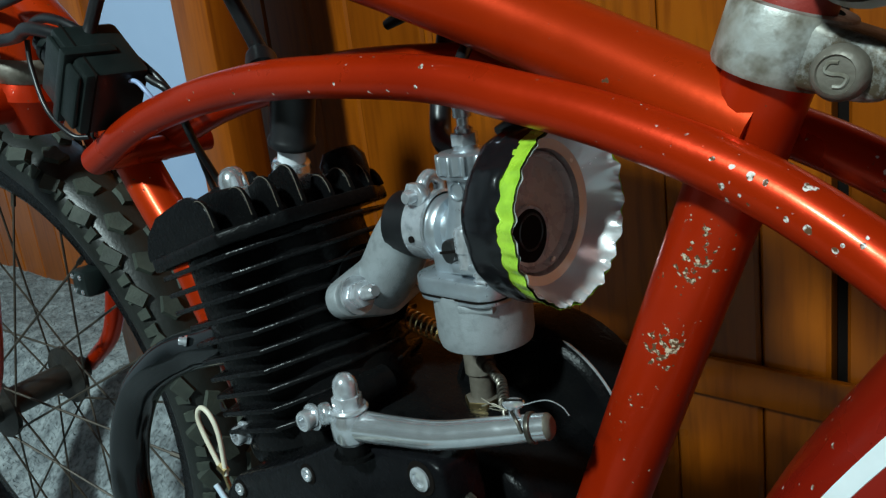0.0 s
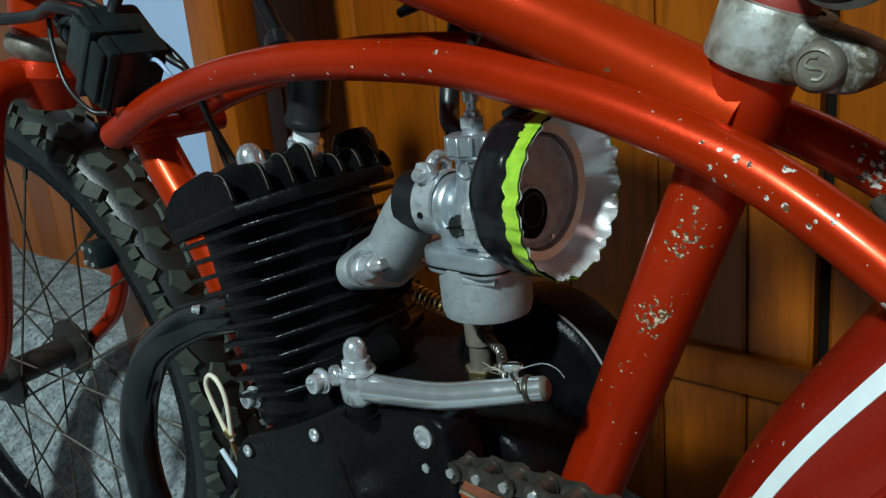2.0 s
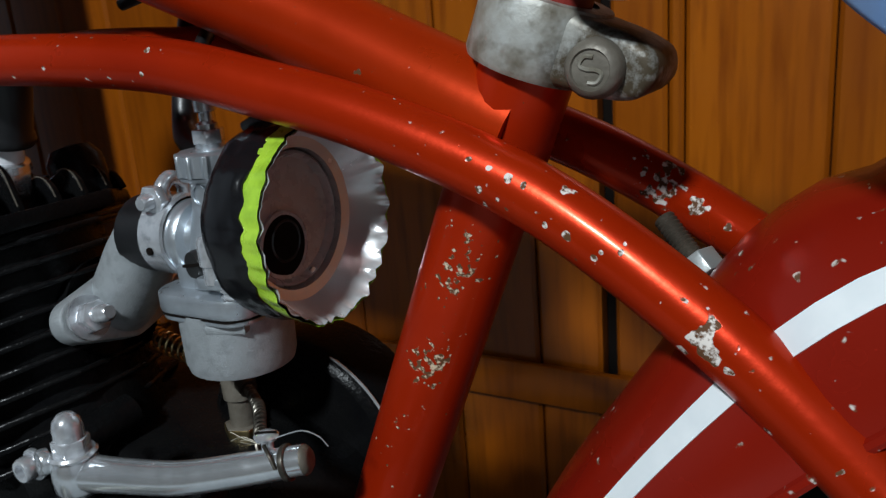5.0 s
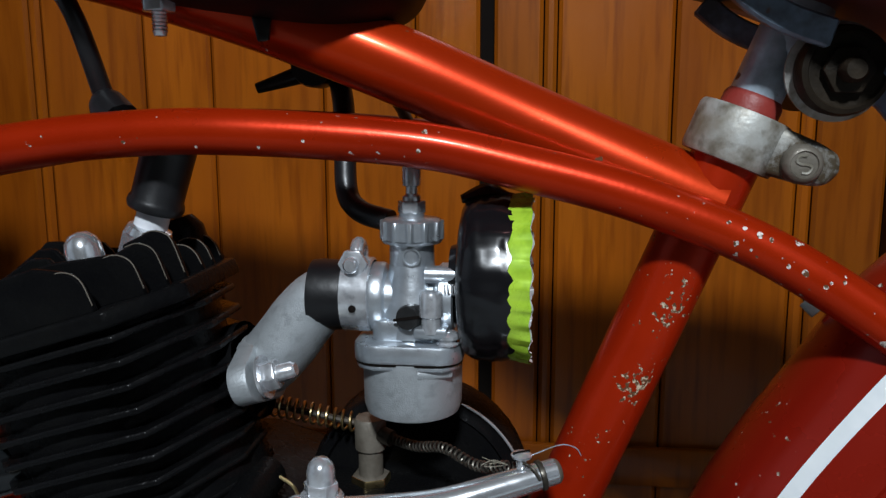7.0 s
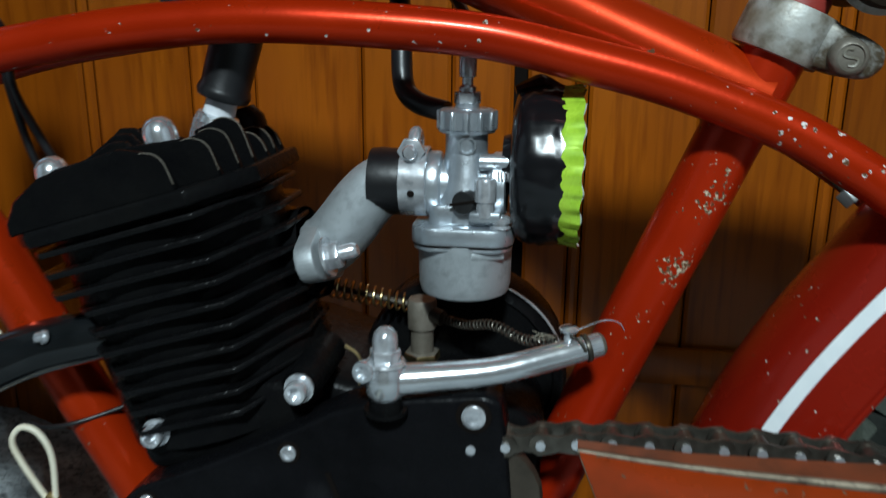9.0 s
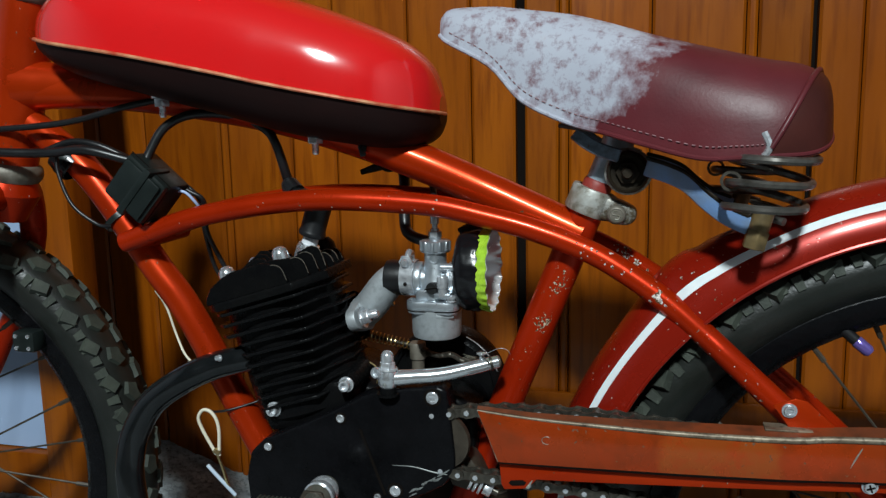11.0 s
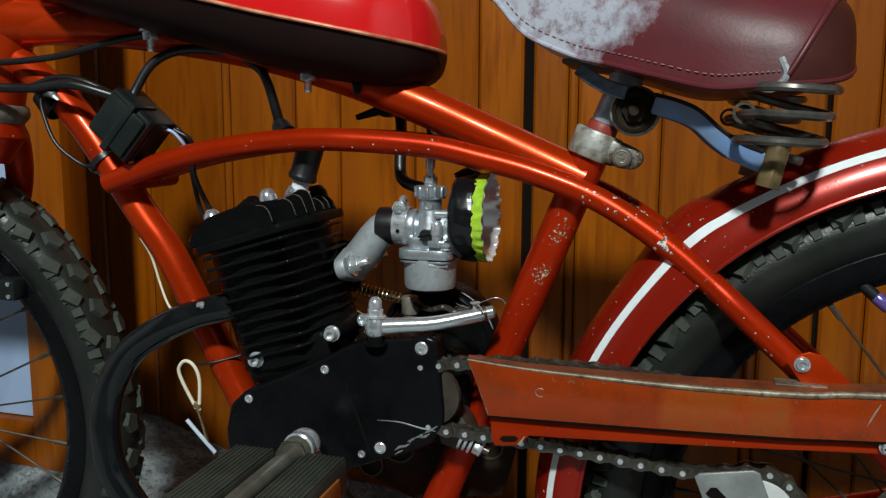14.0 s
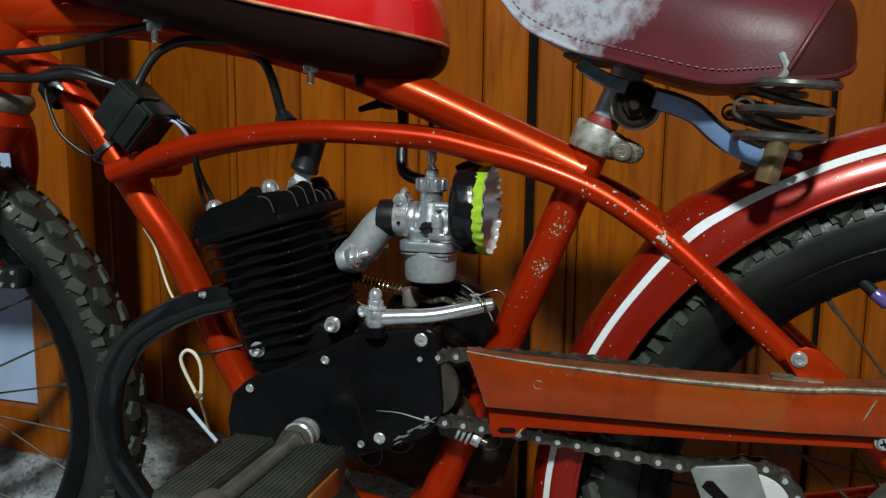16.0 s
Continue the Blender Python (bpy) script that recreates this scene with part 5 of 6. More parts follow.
part("boss", sweep([(CX + 0.006, CY - 0.008, 0.4765), (CX + 0.018, CY - 0.008, 0.4765)], 0.0032, 14), ALLOY, carb)
part("mixture_spring", coil((CX + 0.013, CY - 0.011, 0.4715), (CX + 0.019, CY - 0.011, 0.4715), 0.0018, 0.0004, 5, 5, 10), STEEL, carb)
bs = V(CX + 0.0145, CY - 0.0135, 0.4525)
part("bowl_screw", join(lathe([(0.0040, 0), (0.0042, 0.0006), (0.0034, 0.0010), (0.0034, 0.0022), (0.0042, 0.0024), (0.0042, 0.0036), (0.003, 0.0048), (0, 0.0052)], Matrix.Translation(bs), 18)), STEEL, carb, "cross-head bowl screw")
part("bowl_screw", lathe([(0.0040, 0), (0.0042, 0.0006), (0.0034, 0.0010), (0.0034, 0.0022), (0.0042, 0.0024), (0.0042, 0.0036), (0.003, 0.0048), (0, 0.0052)], Matrix.Translation(bs + V(-0.029, 0.027, 0)), 18), STEEL, carb)
part("fuel_hose", sweep([(CX - 0.009, CY + 0.006, 0.4935), (-0.100, 0.012, 0.4965), (-0.1065, 0.018, 0.503), (-0.1085, 0.024, 0.520), (-0.111, 0.033, 0.538), (-0.116, 0.040, 0.549), (-0.128, 0.040, 0.560)], 0.0043, 14, 8), HOSE, bike, "black rubber fuel hose")
part("fuel_tap", join(lathe([(0.0, -0.008), (0.0085, -0.008), (0.009, -0.006), (0.009, 0.006), (0.0085, 0.008), (0, 0.008)], along(V(-0.122, 0.036, 0.552), V(-0.122, -1, 0.552)), 20), sweep([(-0.126, 0.034, 0.549), (-0.146, 0.033, 0.543)], [0.004, 0.0022], 10)), PLASTIC, bike, "black fuel tap under the tank")

# intake
part("hose_clamp", lathe([(0.0128, -0.0055), (0.0138, -0.005), (0.0138, 0.005), (0.0128, 0.0055)], along(V(-0.0985, CY, CZ + 0.0005), V(0, CY, CZ + 0.0005)), 36), STEEL, carb, "bright clamp band")
part("clamp_lug", sweep([(-0.0985, CY - 0.004, CZ + 0.0125), (-0.0985, CY - 0.005, CZ + 0.0165), (-0.0985, CY - 0.001, CZ + 0.0195), (-0.0985, CY + 0.004, CZ + 0.017), (-0.0985, CY + 0.004, CZ + 0.0125)], 0.0026, 10), STEEL, carb)
hb = V(-0.0990, CY - 0.0065, CZ + 0.0135)
hex_nut(carb, hb, (0, -1, 0), 0.0054, 0.0035, STEEL, "clamp_nut")
part("clamp_stud", lathe([(0.0028, 0), (0.0028, 0.0065), (0.002, 0.0075), (0, 0.0075)], along(hb, hb + V(0, -1, 0)), 14), STEEL, carb)
part("rivet", lathe([(0.0014, 0), (0.0013, 0.0008), (0, 0.001)], along(V(-0.0985, CY - 0.0135, CZ - 0.002), V(-0.0985, -1, CZ - 0.002)), 12), GAP, carb)
part("rubber_sleeve", lathe([(0.0108, -0.0075), (0.0130, -0.0075), (0.0134, -0.004), (0.0130, 0.0045), (0.0112, 0.006)], along(V(-0.1085, CY, CZ), V(0, CY, CZ)), 32), HOSE, carb, "black rubber sleeve")
FL = V(-0.1362, CY, 0.4378)
u_d = (ENG.to_3x3() @ V(1, 0, 0)).normalized()
w_d = u_d.cross(V(0, 1, 0)).normalized()
FLM = Matrix(((w_d.x, 0, u_d.x, FL.x), (0, 1, 0, FL.y), (w_d.z, 0, u_d.z, FL.z), (0, 0, 0, 1)))


def eared(mid_r, ear_r, ear_at, n=40):
    """A flange outline: a round middle drawn out into two rounded ears."""
    out = []
    for i in range(n):
        c, d = math.cos(math.tau * i / n), math.sin(math.tau * i / n)
        _, y, r = max((mid_r, 0.0, mid_r), (ear_at * d + ear_r, ear_at, ear_r), (-ear_at * d + ear_r, -ear_at, ear_r))
        out.append((r * c, y + r * d))
    return out


oval = eared(0.0132, 0.0082, 0.0188)
intake = part("intake_pipe", join(
    sweep([FL - u_d * 0.002, FL + V(0.003, 0, 0.0035), FL + V(0.0095, 0, 0.0110), V(-0.1205, CY, 0.4570), V(-0.1135, CY, 0.4640), V(-0.1050, CY, CZ)], [0.0122, 0.0124, 0.0125, 0.0123, 0.0119, 0.0114], 32, 6),
    prism(oval, -0.0045, 0.0035, FLM, 0.0012)),
    CAST, bike, "matt cast alloy intake pipe")
for s in (-1, 1):
    q = FL + V(0.003, s * 0.0185, 0.001)
    part("nut_washer", lathe([(0.0080, 0.0), (0.0080, 0.0012), (0.004, 0.0012)], along(q + u_d * 0.003, q + u_d), 24), STEEL, intake)
    hex_nut(intake, q + u_d * 0.004, u_d, 0.0058, 0.0050, STEEL, "intake_nut", label="bright flange nut")
    part("intake_stud", lathe([(0.0032, 0.0), (0.0032, 0.0105), (0.0022, 0.0118), (0, 0.0118)], along(q + u_d * 0.004, q + u_d), 16), STEEL, intake)
part("inlet_port", lathe([(0.019, -0.030), (0.019, -0.004)], along(FL, FL + u_d), 24), BLACK_MATT, engine)

# air filter made of a cut can: tape round it, crimped lime rim, bright inside
FX, FZ, FY = -0.0605, 0.4745, 0.0015
fm = along(V(FX, FY, FZ), V(FX + 1, FY, FZ))
def tape_wrap():
    """Wound tape: an uneven drum with wrinkles and a ragged front edge."""
    prof = [(0.011, -0.004), (0.012, -0.001), (0.0215, -0.0004), (0.0258, 0.0006), (0.0284, 0.0022), (0.0298, 0.0046), (0.0304, 0.0070), (0.0302, 0.0090), (0.0307, 0.0110), (0.0304, 0.0132), (0.0306, 0.0150), (0.0302, 0.0166), (0.0301, 0.0182), (0.0295, 0.0184)]
    n = 120
    vs, fs = [], []
    for j in range(n):
        a = math.tau * j / n
        for i, (r, h) in enumerate(prof):
            wob = (0.0007 * noise.noise(Vector((math.cos(a) * 3, math.sin(a) * 3, h * 300))) + 0.0003 * noise.noise(Vector((math.cos(a) * 11, math.sin(a) * 11, h * 60)))) if i > 2 else 0.0
            rag = 0.0022 * noise.noise(Vector((math.cos(a) * 9, math.sin(a) * 9, 4.0))) if i > 10 else 0.0
            vs.append(fm @ Vector(((r + wob) * math.cos(a), (r + wob) * math.sin(a), h + rag)))
    k = len(prof)
    for j in range(n):
        q = (j + 1) % n
        fs += [(j * k + i, q * k + i, q * k + i + 1, j * k + i + 1) for i in range(k - 1)]
    return vs, fs


af = part("air_filter", tape_wrap(), TAPE, bike, "home-made can air filter wrapped in black tape")


def crimp(r0, r1, h0, h1, amp, n=150, seed=1, rows=5, power=3, shoulder=(0.0, 0.0)):
    """A crimped ring from radius r0 at h0 out to r1 at h1; shoulder: the share of both spent in its first fifth."""
    rnd = random.Random(seed)
    ph = [rnd.uniform(0.6, 1.4) for _ in range(n)]
    vs, fs = [], []
    for i in range(rows):
        t = i / (rows - 1)
        u, q = (t, t) if not shoulder[0] else [g * t / 0.2 if t < 0.2 else g + (1 - g) * (t - 0.2) / 0.8 for g in shoulder]
        for j in range(n):
            a = math.tau * j / n
            w = amp * t ** power * (1.2 * noise.noise(Vector((math.cos(a) * 8, math.sin(a) * 8, seed))) + (abs((j / 5.0 + 0.6 * ph[(j // 10) % n]) % 2.0 - 1.0) * 2.0 - 1.0) * ph[(j // 5) % n])
            hh = h0 + (h1 - h0) * q + amp * 0.9 * t ** power * math.sin(a * 17 + 2) * ph[(j // 7) % n]
            r = r0 + (r1 - r0) * u + w
            vs.append(fm @ Vector((r * math.cos(a), r * math.sin(a), hh)))
    for i in range(rows - 1):
        fs += [(i * n + j, i * n + (j + 1) % n, (i + 1) * n + (j + 1) % n, (i + 1) * n + j) for j in range(n)]
    return vs, fs


part("lime_rim", crimp(0.0297, 0.0310, 0.0165, 0.0250, 0.0004, n=300, seed=3, power=1), GREEN, af, "crimped lime-green rim", smooth=25)
part("bright_rim", crimp(0.0216, 0.0301, 0.0130, 0.0253, 0.0007, n=300, seed=3, rows=16, power=8, shoulder=(0.38, 0.07)), FOIL, af, "shiny crimped inner metal", smooth=25)
part("cup", lathe([(0.0218, 0.0130), (0.0216, 0.0100), (0.0210, 0.0085), (0.0206, 0.0112), (0.0198, 0.0118), (0.0192, 0.0108), (0.0186, 0.0092), (0.0172, 0.0088), (0.0160, 0.0082), (0.0040, 0.0076), (0.0, 0.0076)], fm, 56), CUP, af, "dull mauve cup")
bore = along(V(FX, FY - 0.0030, FZ - 0.0080), V(FX + 1, FY - 0.0030, FZ - 0.0080)) @ Matrix.Diagonal((1.12, 1.12, 1.0, 1.0))
part("throat_lip", lathe([(0.0098, 0.0074), (0.0098, 0.0090), (0.0092, 0.0094), (0.0086, 0.0090), (0.0085, 0.0086)], bore, 36), CUP, af)
# Black disc paints the throat's shade; the cup itself has no hole.
part("throat", lathe([(0.0088, 0.0089), (0.0050, 0.0088), (0.0, 0.0088)], bore, 36), GAP, af, "black disc painted for the throat's shade")
part("choke_ring", lathe([(0.0052, 0.0089), (0.0056, 0.0093), (0.0060, 0.0089)], bore @ Matrix.Translation((0.001, 0.0012, 0)), 30), DARK_SCREW, af, "faint metal ring laid on the throat disc")
part("cup_rib", box((0.0110, -0.0010, 0.0076), (0.0150, 0.0010, 0.0085), 0.0004, along(V(FX, FY, FZ), V(FX + 1, FY, FZ), 200)), CUP, af)
part("cup_screw", lathe([(0.0014, 0), (0.0012, 0.0008), (0, 0.001)], fm @ Matrix.Translation((0.006, -0.0185, 0.0106)), 10), STEEL, af)
rt = random.Random(5)
for k in range(3):
    a = rt.uniform(0, math.tau)
    g = [fm @ V((0.0307) * math.cos(a + d), 0.0307 * math.sin(a + d), h) for d, h in ((-0.10, 0.0180), (0.10, 0.0180), (0.04, 0.0195), (-0.03, 0.0202))]
    part("tape_flap", (g, [(0, 1, 2, 3)]), TAPE, af)
part("tape_top", sweep([(FX + 0.000, FY - 0.004, FZ + 0.0285), (FX + 0.009, FY - 0.002, FZ + 0.0305), (FX + 0.017, FY, FZ + 0.0290)], [0.0015, 0.004, 0.0015], 8), TAPE, af)

# ---- clutch lever, cable post and springs ----
LV = V(-0.1005, -0.052, 0.4060)
lever = part("clutch_lever", join(
    lathe([(0.0, -0.0070), (0.0052, -0.0066), (0.0070, -0.0042), (0.0073, 0.0), (0.0070, 0.0040), (0.0060, 0.0062), (0.0, 0.0066)], Matrix.Translation(LV), 28),
    sweep([LV + V(0.004, 0.001, 0.0), LV + V(0.018, 0.0030, 0.0012), V(-0.063, -0.0450, 0.4088), V(-0.043, -0.0388, 0.4128), V(-0.0262, -0.0332, 0.4165)], [0.0058, 0.0052, 0.0050, 0.0048, 0.0043], 20, 6)),
    CHROME, bike, "bright alloy clutch lever on the engine")
LEVER_TIP = V(-0.0262, -0.0332, 0.4165)
# Added dull cap, so the polished end doesn't mirror the red tube.
part("lever_end", lathe([(0.0043, -0.0004), (0.0041, 0.0006), (0.0030, 0.0016), (0.0022, 0.0017), (0.0, 0.0017)], along(LEVER_TIP, LEVER_TIP + V(0.0190, 0.0063, 0.0042)), 20), GRIMY_ALLOY, lever, "dull cap added to mute the reflection on the lever's end")
part("lever_washer", lathe([(0.0070, 0.0060), (0.0073, 0.0068), (0.0066, 0.0076), (0.004, 0.0076)], Matrix.Translation(LV), 24), STEEL, lever)
hex_nut(lever, LV + V(0, 0, 0.0072), (0, 0, 1), 0.0057, 0.0046, STEEL, "acorn_nut", 0.0082, "bright domed nut")
part("lever_shaft", lathe([(0.0070, -0.0125), (0.0078, -0.0120), (0.0078, -0.0105), (0.006, -0.0105), (0.006, -0.006)], Matrix.Translation(LV), 24), BLACK_MATT, lever)
part("pinch_bolt", lathe([(0.0036, 0), (0.0041, 0.0004), (0.0041, 0.0026), (0.0036, 0.0032), (0.0023, 0.0032), (0.0020, 0.0012), (0, 0.0012)], along(LV + V(-0.0060, -0.0042, 0.0050), LV + V(-0.30, -0.95, 0.10)), 20), CHROME, lever, "bright socket pinch bolt")
PO = V(-0.0985, 0.0155, 0.3850)
post = part("cable_post", join(prism(ngon(6, 0.0078, 0.4), 0.0, 0.0045, Matrix.Translation(PO), 0.0005), lathe([(0.0050, 0.004), (0.0050, 0.0150), (0.0062, 0.0155), (0.0064, 0.0270), (0.0058, 0.0283), (0.003, 0.0285), (0.0, 0.0285)], Matrix.Translation(PO), 22)), GRIMY_ALLOY, bike, "dull steel cable post")
part("post_nut", prism(ngon(6, 0.0082, 0.4), 0.0, 0.0040, Matrix.Translation(PO + V(0, 0, 0.0002)), 0.0005), BRASS, post, "brass hex nut")
part("brass_spring", coil((-0.143, 0.0180, 0.4165), (-0.104, 0.0160, 0.4105), 0.0043, 0.00058, 12, 6, 14, 0.85), BRASS, post, "brass return spring")
part("inner_cable", sweep([(-0.17, 0.020, 0.420), (-0.143, 0.018, 0.4165), (-0.104, 0.016, 0.4105)], 0.0014, 8), RUSTY, post)
part("post_nipple", sweep([(-0.0955, 0.0140, 0.4075), (-0.0890, 0.0110, 0.4065)], 0.0034, 12), RUSTY, post)
part("steel_spring", coil((-0.0890, 0.0110, 0.4065), (-0.0410, -0.0335, 0.4175), 0.0017, 0.00050, 30, 6, 12, 1.0, [(-0.078, 0.003, 0.4072), (-0.066, -0.008, 0.4118), (-0.053, -0.022, 0.4120)]), OILY, post, "wavy steel return spring")
part("wire_clamp", join(lathe([(0.0018, -0.004), (0.0018, 0.0022), (0, 0.0024)], Matrix.Translation((-0.0375, -0.0350, 0.4195)), 14), lathe([(0.0020, 0.0020), (0.0034, 0.0022), (0.0036, 0.0030), (0.0026, 0.0037), (0, 0.0038)], Matrix.Translation((-0.0375, -0.0350, 0.4195)), 14)), STEEL, lever, "small flat screw gripping the cable")
part("screw_slot", box((-0.0030, -0.0004, 0.0035), (0.0030, 0.0004, 0.0041), 0, Matrix.Translation((-0.0375, -0.0350, 0.4195)) @ Matrix.Rotation(0.5, 4, "Z")), GAP, lever)
fray = random.Random(8)
for k in range(5):
    a = V(-0.0420, -0.0335, 0.4180)
    d = V(fray.uniform(-0.016, -0.008), fray.uniform(-0.006, 0.002), fray.uniform(-0.003, 0.006))
    part("cable_strand", sweep([a, a + d * 0.3 + V(0, 0, fray.uniform(-0.001, 0.002)), a + d * 0.55], 0.00016, 6, 4), DULL, lever, "frayed cable strand")
part("cable_wrap", lathe([(0.0046, -0.0010), (0.0051, -0.0007), (0.0052, 0.0), (0.0051, 0.0007), (0.0046, 0.0010)], along(V(-0.0310, -0.0349, 0.4155), V(-0.0120, -0.0286, 0.4197)), 20), OILY, lever, "dark cable wound round the lever")
part("cable_end", sweep([(-0.0368, -0.0372, 0.4205), (-0.0335, -0.0392, 0.4195), (-0.0312, -0.0398, 0.4160)], 0.0006, 6), OILY, lever)
part("cable_loop", sweep([(-0.0340, -0.0350, 0.4225), (-0.0250, -0.0345, 0.4262), (-0.0200, -0.0335, 0.4250), (-0.0180, -0.0325, 0.4220)], 0.0002, 8), STEEL, lever)

stand_at()
# ---- coil box and wiring ----
bx = Matrix.Translation((-0.2828, -0.0429, 0.5329)) @ Matrix.Rotation(radians(42), 4, "Y") @ side_on(0.0)
stand_at(1.039, (-0.0032, 0.0210, -0.0207))
coil_box = part("ignition_box", join(box((-0.024, -0.0185, -0.018), (0.014, 0.0185, 0.014), 0.0030, bx), box((-0.0215, -0.0160, 0.0135), (0.0115, 0.0160, 0.0165), 0.0018, bx)), PLASTIC, bike, "black plastic ignition box strapped to the down tube")
part("strap", box((-0.006, -0.0205, -0.008), (0.000, 0.0205, 0.0178), 0.0012, bx), PLASTIC, coil_box, "black clip strap over the box")
part("seam", box((-0.0244, -0.0189, 0.0085), (0.0144, 0.0189, 0.0093), 0, bx), GAP, coil_box)
stand_at()
part("cable_tie", lathe([(0.0135, -0.0022), (0.0145, -0.0022), (0.0145, 0.0022), (0.0135, 0.0022)], along(V(-0.3428, 0.0013, 0.5095), V(-0.3325, 0.0018, 0.4977)), 28), PLASTIC, bike)
part("cable_tie", lathe([(0.0135, -0.0022), (0.0146, -0.0022), (0.0146, 0.0022), (0.0135, 0.0022)], along(V(-0.3850, -0.0009, 0.5563), V(-0.3747, -0.0003, 0.5456)), 28), PLASTIC, bike)
part("tape_band", lathe([(0.0124, -0.009), (0.0138, -0.0085), (0.0142, 0.0), (0.0139, 0.008), (0.0124, 0.009)], along(V(-0.3850, -0.0009, 0.5563), V(-0.3747, -0.0003, 0.5456)), 28), TAPE, bike, "black tape wound round the tube")
TOP_WIRES = [("wire", [(-0.4801, -0.0185, 0.5812), (-0.4330, -0.0241, 0.5828), (-0.3706, -0.0190, 0.5871), (-0.3218, -0.0146, 0.5976), (-0.2935, -0.0092, 0.6028)], 0.0026, HOSE),
    ("wire", [(-0.4795, -0.0384, 0.5715), (-0.4243, -0.0337, 0.5654), (-0.3827, -0.0276, 0.5641), (-0.3461, -0.0318, 0.5662), (-0.3170, -0.0243, 0.5585), (-0.3011, -0.0155, 0.5526)], 0.0036, HOSE),
    ("wire", [(-0.3912, -0.0201, 0.5651), (-0.3688, -0.0170, 0.5720), (-0.3463, -0.0158, 0.5692), (-0.3257, -0.0108, 0.5594), (-0.3106, -0.0100, 0.5516)], 0.0028, HOSE)]
BOX_WIRES = [("wire", [(-0.3800, -0.0216, 0.5622), (-0.3781, -0.0235, 0.5475), (-0.3668, -0.0248, 0.5232), (-0.3481, -0.0220, 0.5080), (-0.3407, -0.0155, 0.5055)], 0.0015, HOSE),
    ("wire", [(-0.2916, -0.0091, 0.5448), (-0.2755, -0.0062, 0.5330), (-0.2651, -0.0018, 0.5241), (-0.2699, 0.0080, 0.4994), (-0.2632, 0.0144, 0.4758), (-0.2537, 0.0168, 0.4559)], 0.0020, HOSE),
    ("wire", [(-0.2935, -0.0052, 0.5477), (-0.2707, -0.0001, 0.5270), (-0.2728, 0.0098, 0.4994), (-0.2690, 0.0141, 0.4708), (-0.2614, 0.0165, 0.4560)], 0.0018, HOSE)]
THIN_WIRES = [("blue_wire", [(-0.2839, -0.0167, 0.5335), (-0.2735, -0.0141, 0.5324), (-0.2660, -0.0117, 0.5241), (-0.2650, -0.0058, 0.5162)], 0.0012, WIRE_BLUE),
    ("thin_wire", [(-0.3260, 0.0151, 0.4476), (-0.3194, 0.0194, 0.4319), (-0.3128, 0.0198, 0.4102), (-0.3023, 0.0144, 0.3944), (-0.2889, 0.0070, 0.3873)], 0.0010, WIRE_WHITE)]
LOW_WIRES = [("loop_wire", [(-0.2583, -0.0198, 0.3239), (-0.2683, -0.0208, 0.3437), (-0.2711, -0.0211, 0.3540), (-0.2663, -0.0206, 0.3604), (-0.2592, -0.0199, 0.3576), (-0.2549, -0.0194, 0.3462), (-0.2558, -0.0195, 0.3227)], 0.0014, WIRE_WHITE),
    ("twisted_wire", [(-0.2577, -0.0197, 0.3249), (-0.2540, -0.0193, 0.3135), (-0.2501, -0.0189, 0.2990), (-0.2453, -0.0174, 0.2876)], 0.0013, BRASS),
    ("wire_tail", [(-0.2658, -0.0215, 0.3146), (-0.2549, -0.0204, 0.3023), (-0.2443, -0.0183, 0.2896)], 0.0016, WIRE_PALE),
    ("wire", [(-0.2733, -0.0050, 0.3544), (-0.2631, -0.0090, 0.3548), (-0.2486, -0.0070, 0.3574), (-0.2297, 0.0050, 0.3617)], 0.0010, HOSE)]
for nm, pts, r, m in TOP_WIRES + BOX_WIRES + THIN_WIRES + LOW_WIRES:
    part(nm, sweep(pts, r, 10, 7), m, bike)
part("wire_crimp", sweep([(-0.2595, -0.0199, 0.3275), (-0.2550, -0.0194, 0.3248)], 0.0026, 8), BRASS, bike)

# ---- crank and pedal ----
PEDAL = material("pedal_steel", (0.20, 0.20, 0.165), 0.38, 0.6, (0.10, 0.10, 0.08), 70, bump=0.2, bump_scale=300)
BLOCK = material("pedal_rubber", (0.040, 0.045, 0.035), 0.45, 0.0, (0.022, 0.025, 0.020), 50, bump=0.8, bump_scale=900, chips=0.0, chip_scale=200, chip_col=(0.2, 0.2, 0.17))
PED = V(-0.147, -0.062, 0.3250)
part("crank_arm", sweep([SEAT_B + V(0, -0.068, -0.006), SEAT_B + V(-0.010, -0.071, 0.012), PED + V(0.006, -0.004, -0.010), PED + V(0, -0.004, 0)], [0.010, 0.0085, 0.0075, 0.009], 16, 6), RUSTY, bike, "grimy steel crank arm")
axle = part("pedal", lathe([(0.0045, -0.006), (0.0085, -0.004), (0.0095, 0.004), (0.0105, 0.010), (0.0098, 0.016), (0.0078, 0.019), (0.0072, 0.024), (0.0062, 0.030), (0.0060, 0.112), (0.0105, 0.114), (0.0115, 0.122), (0.0095, 0.129), (0.0, 0.131)], along(PED, PED + V(0, -1, 0)), 28), PEDAL, bike, "old steel pedal with two rubber blocks")
part("axle_collar", lathe([(0.0070, 0.000), (0.0108, 0.001), (0.0112, 0.005), (0.0104, 0.007), (0.0112, 0.009), (0.0112, 0.013), (0.0095, 0.0145)], along(PED, PED + V(0, -1, 0)), 28), STEEL, axle, "bright steel collar")
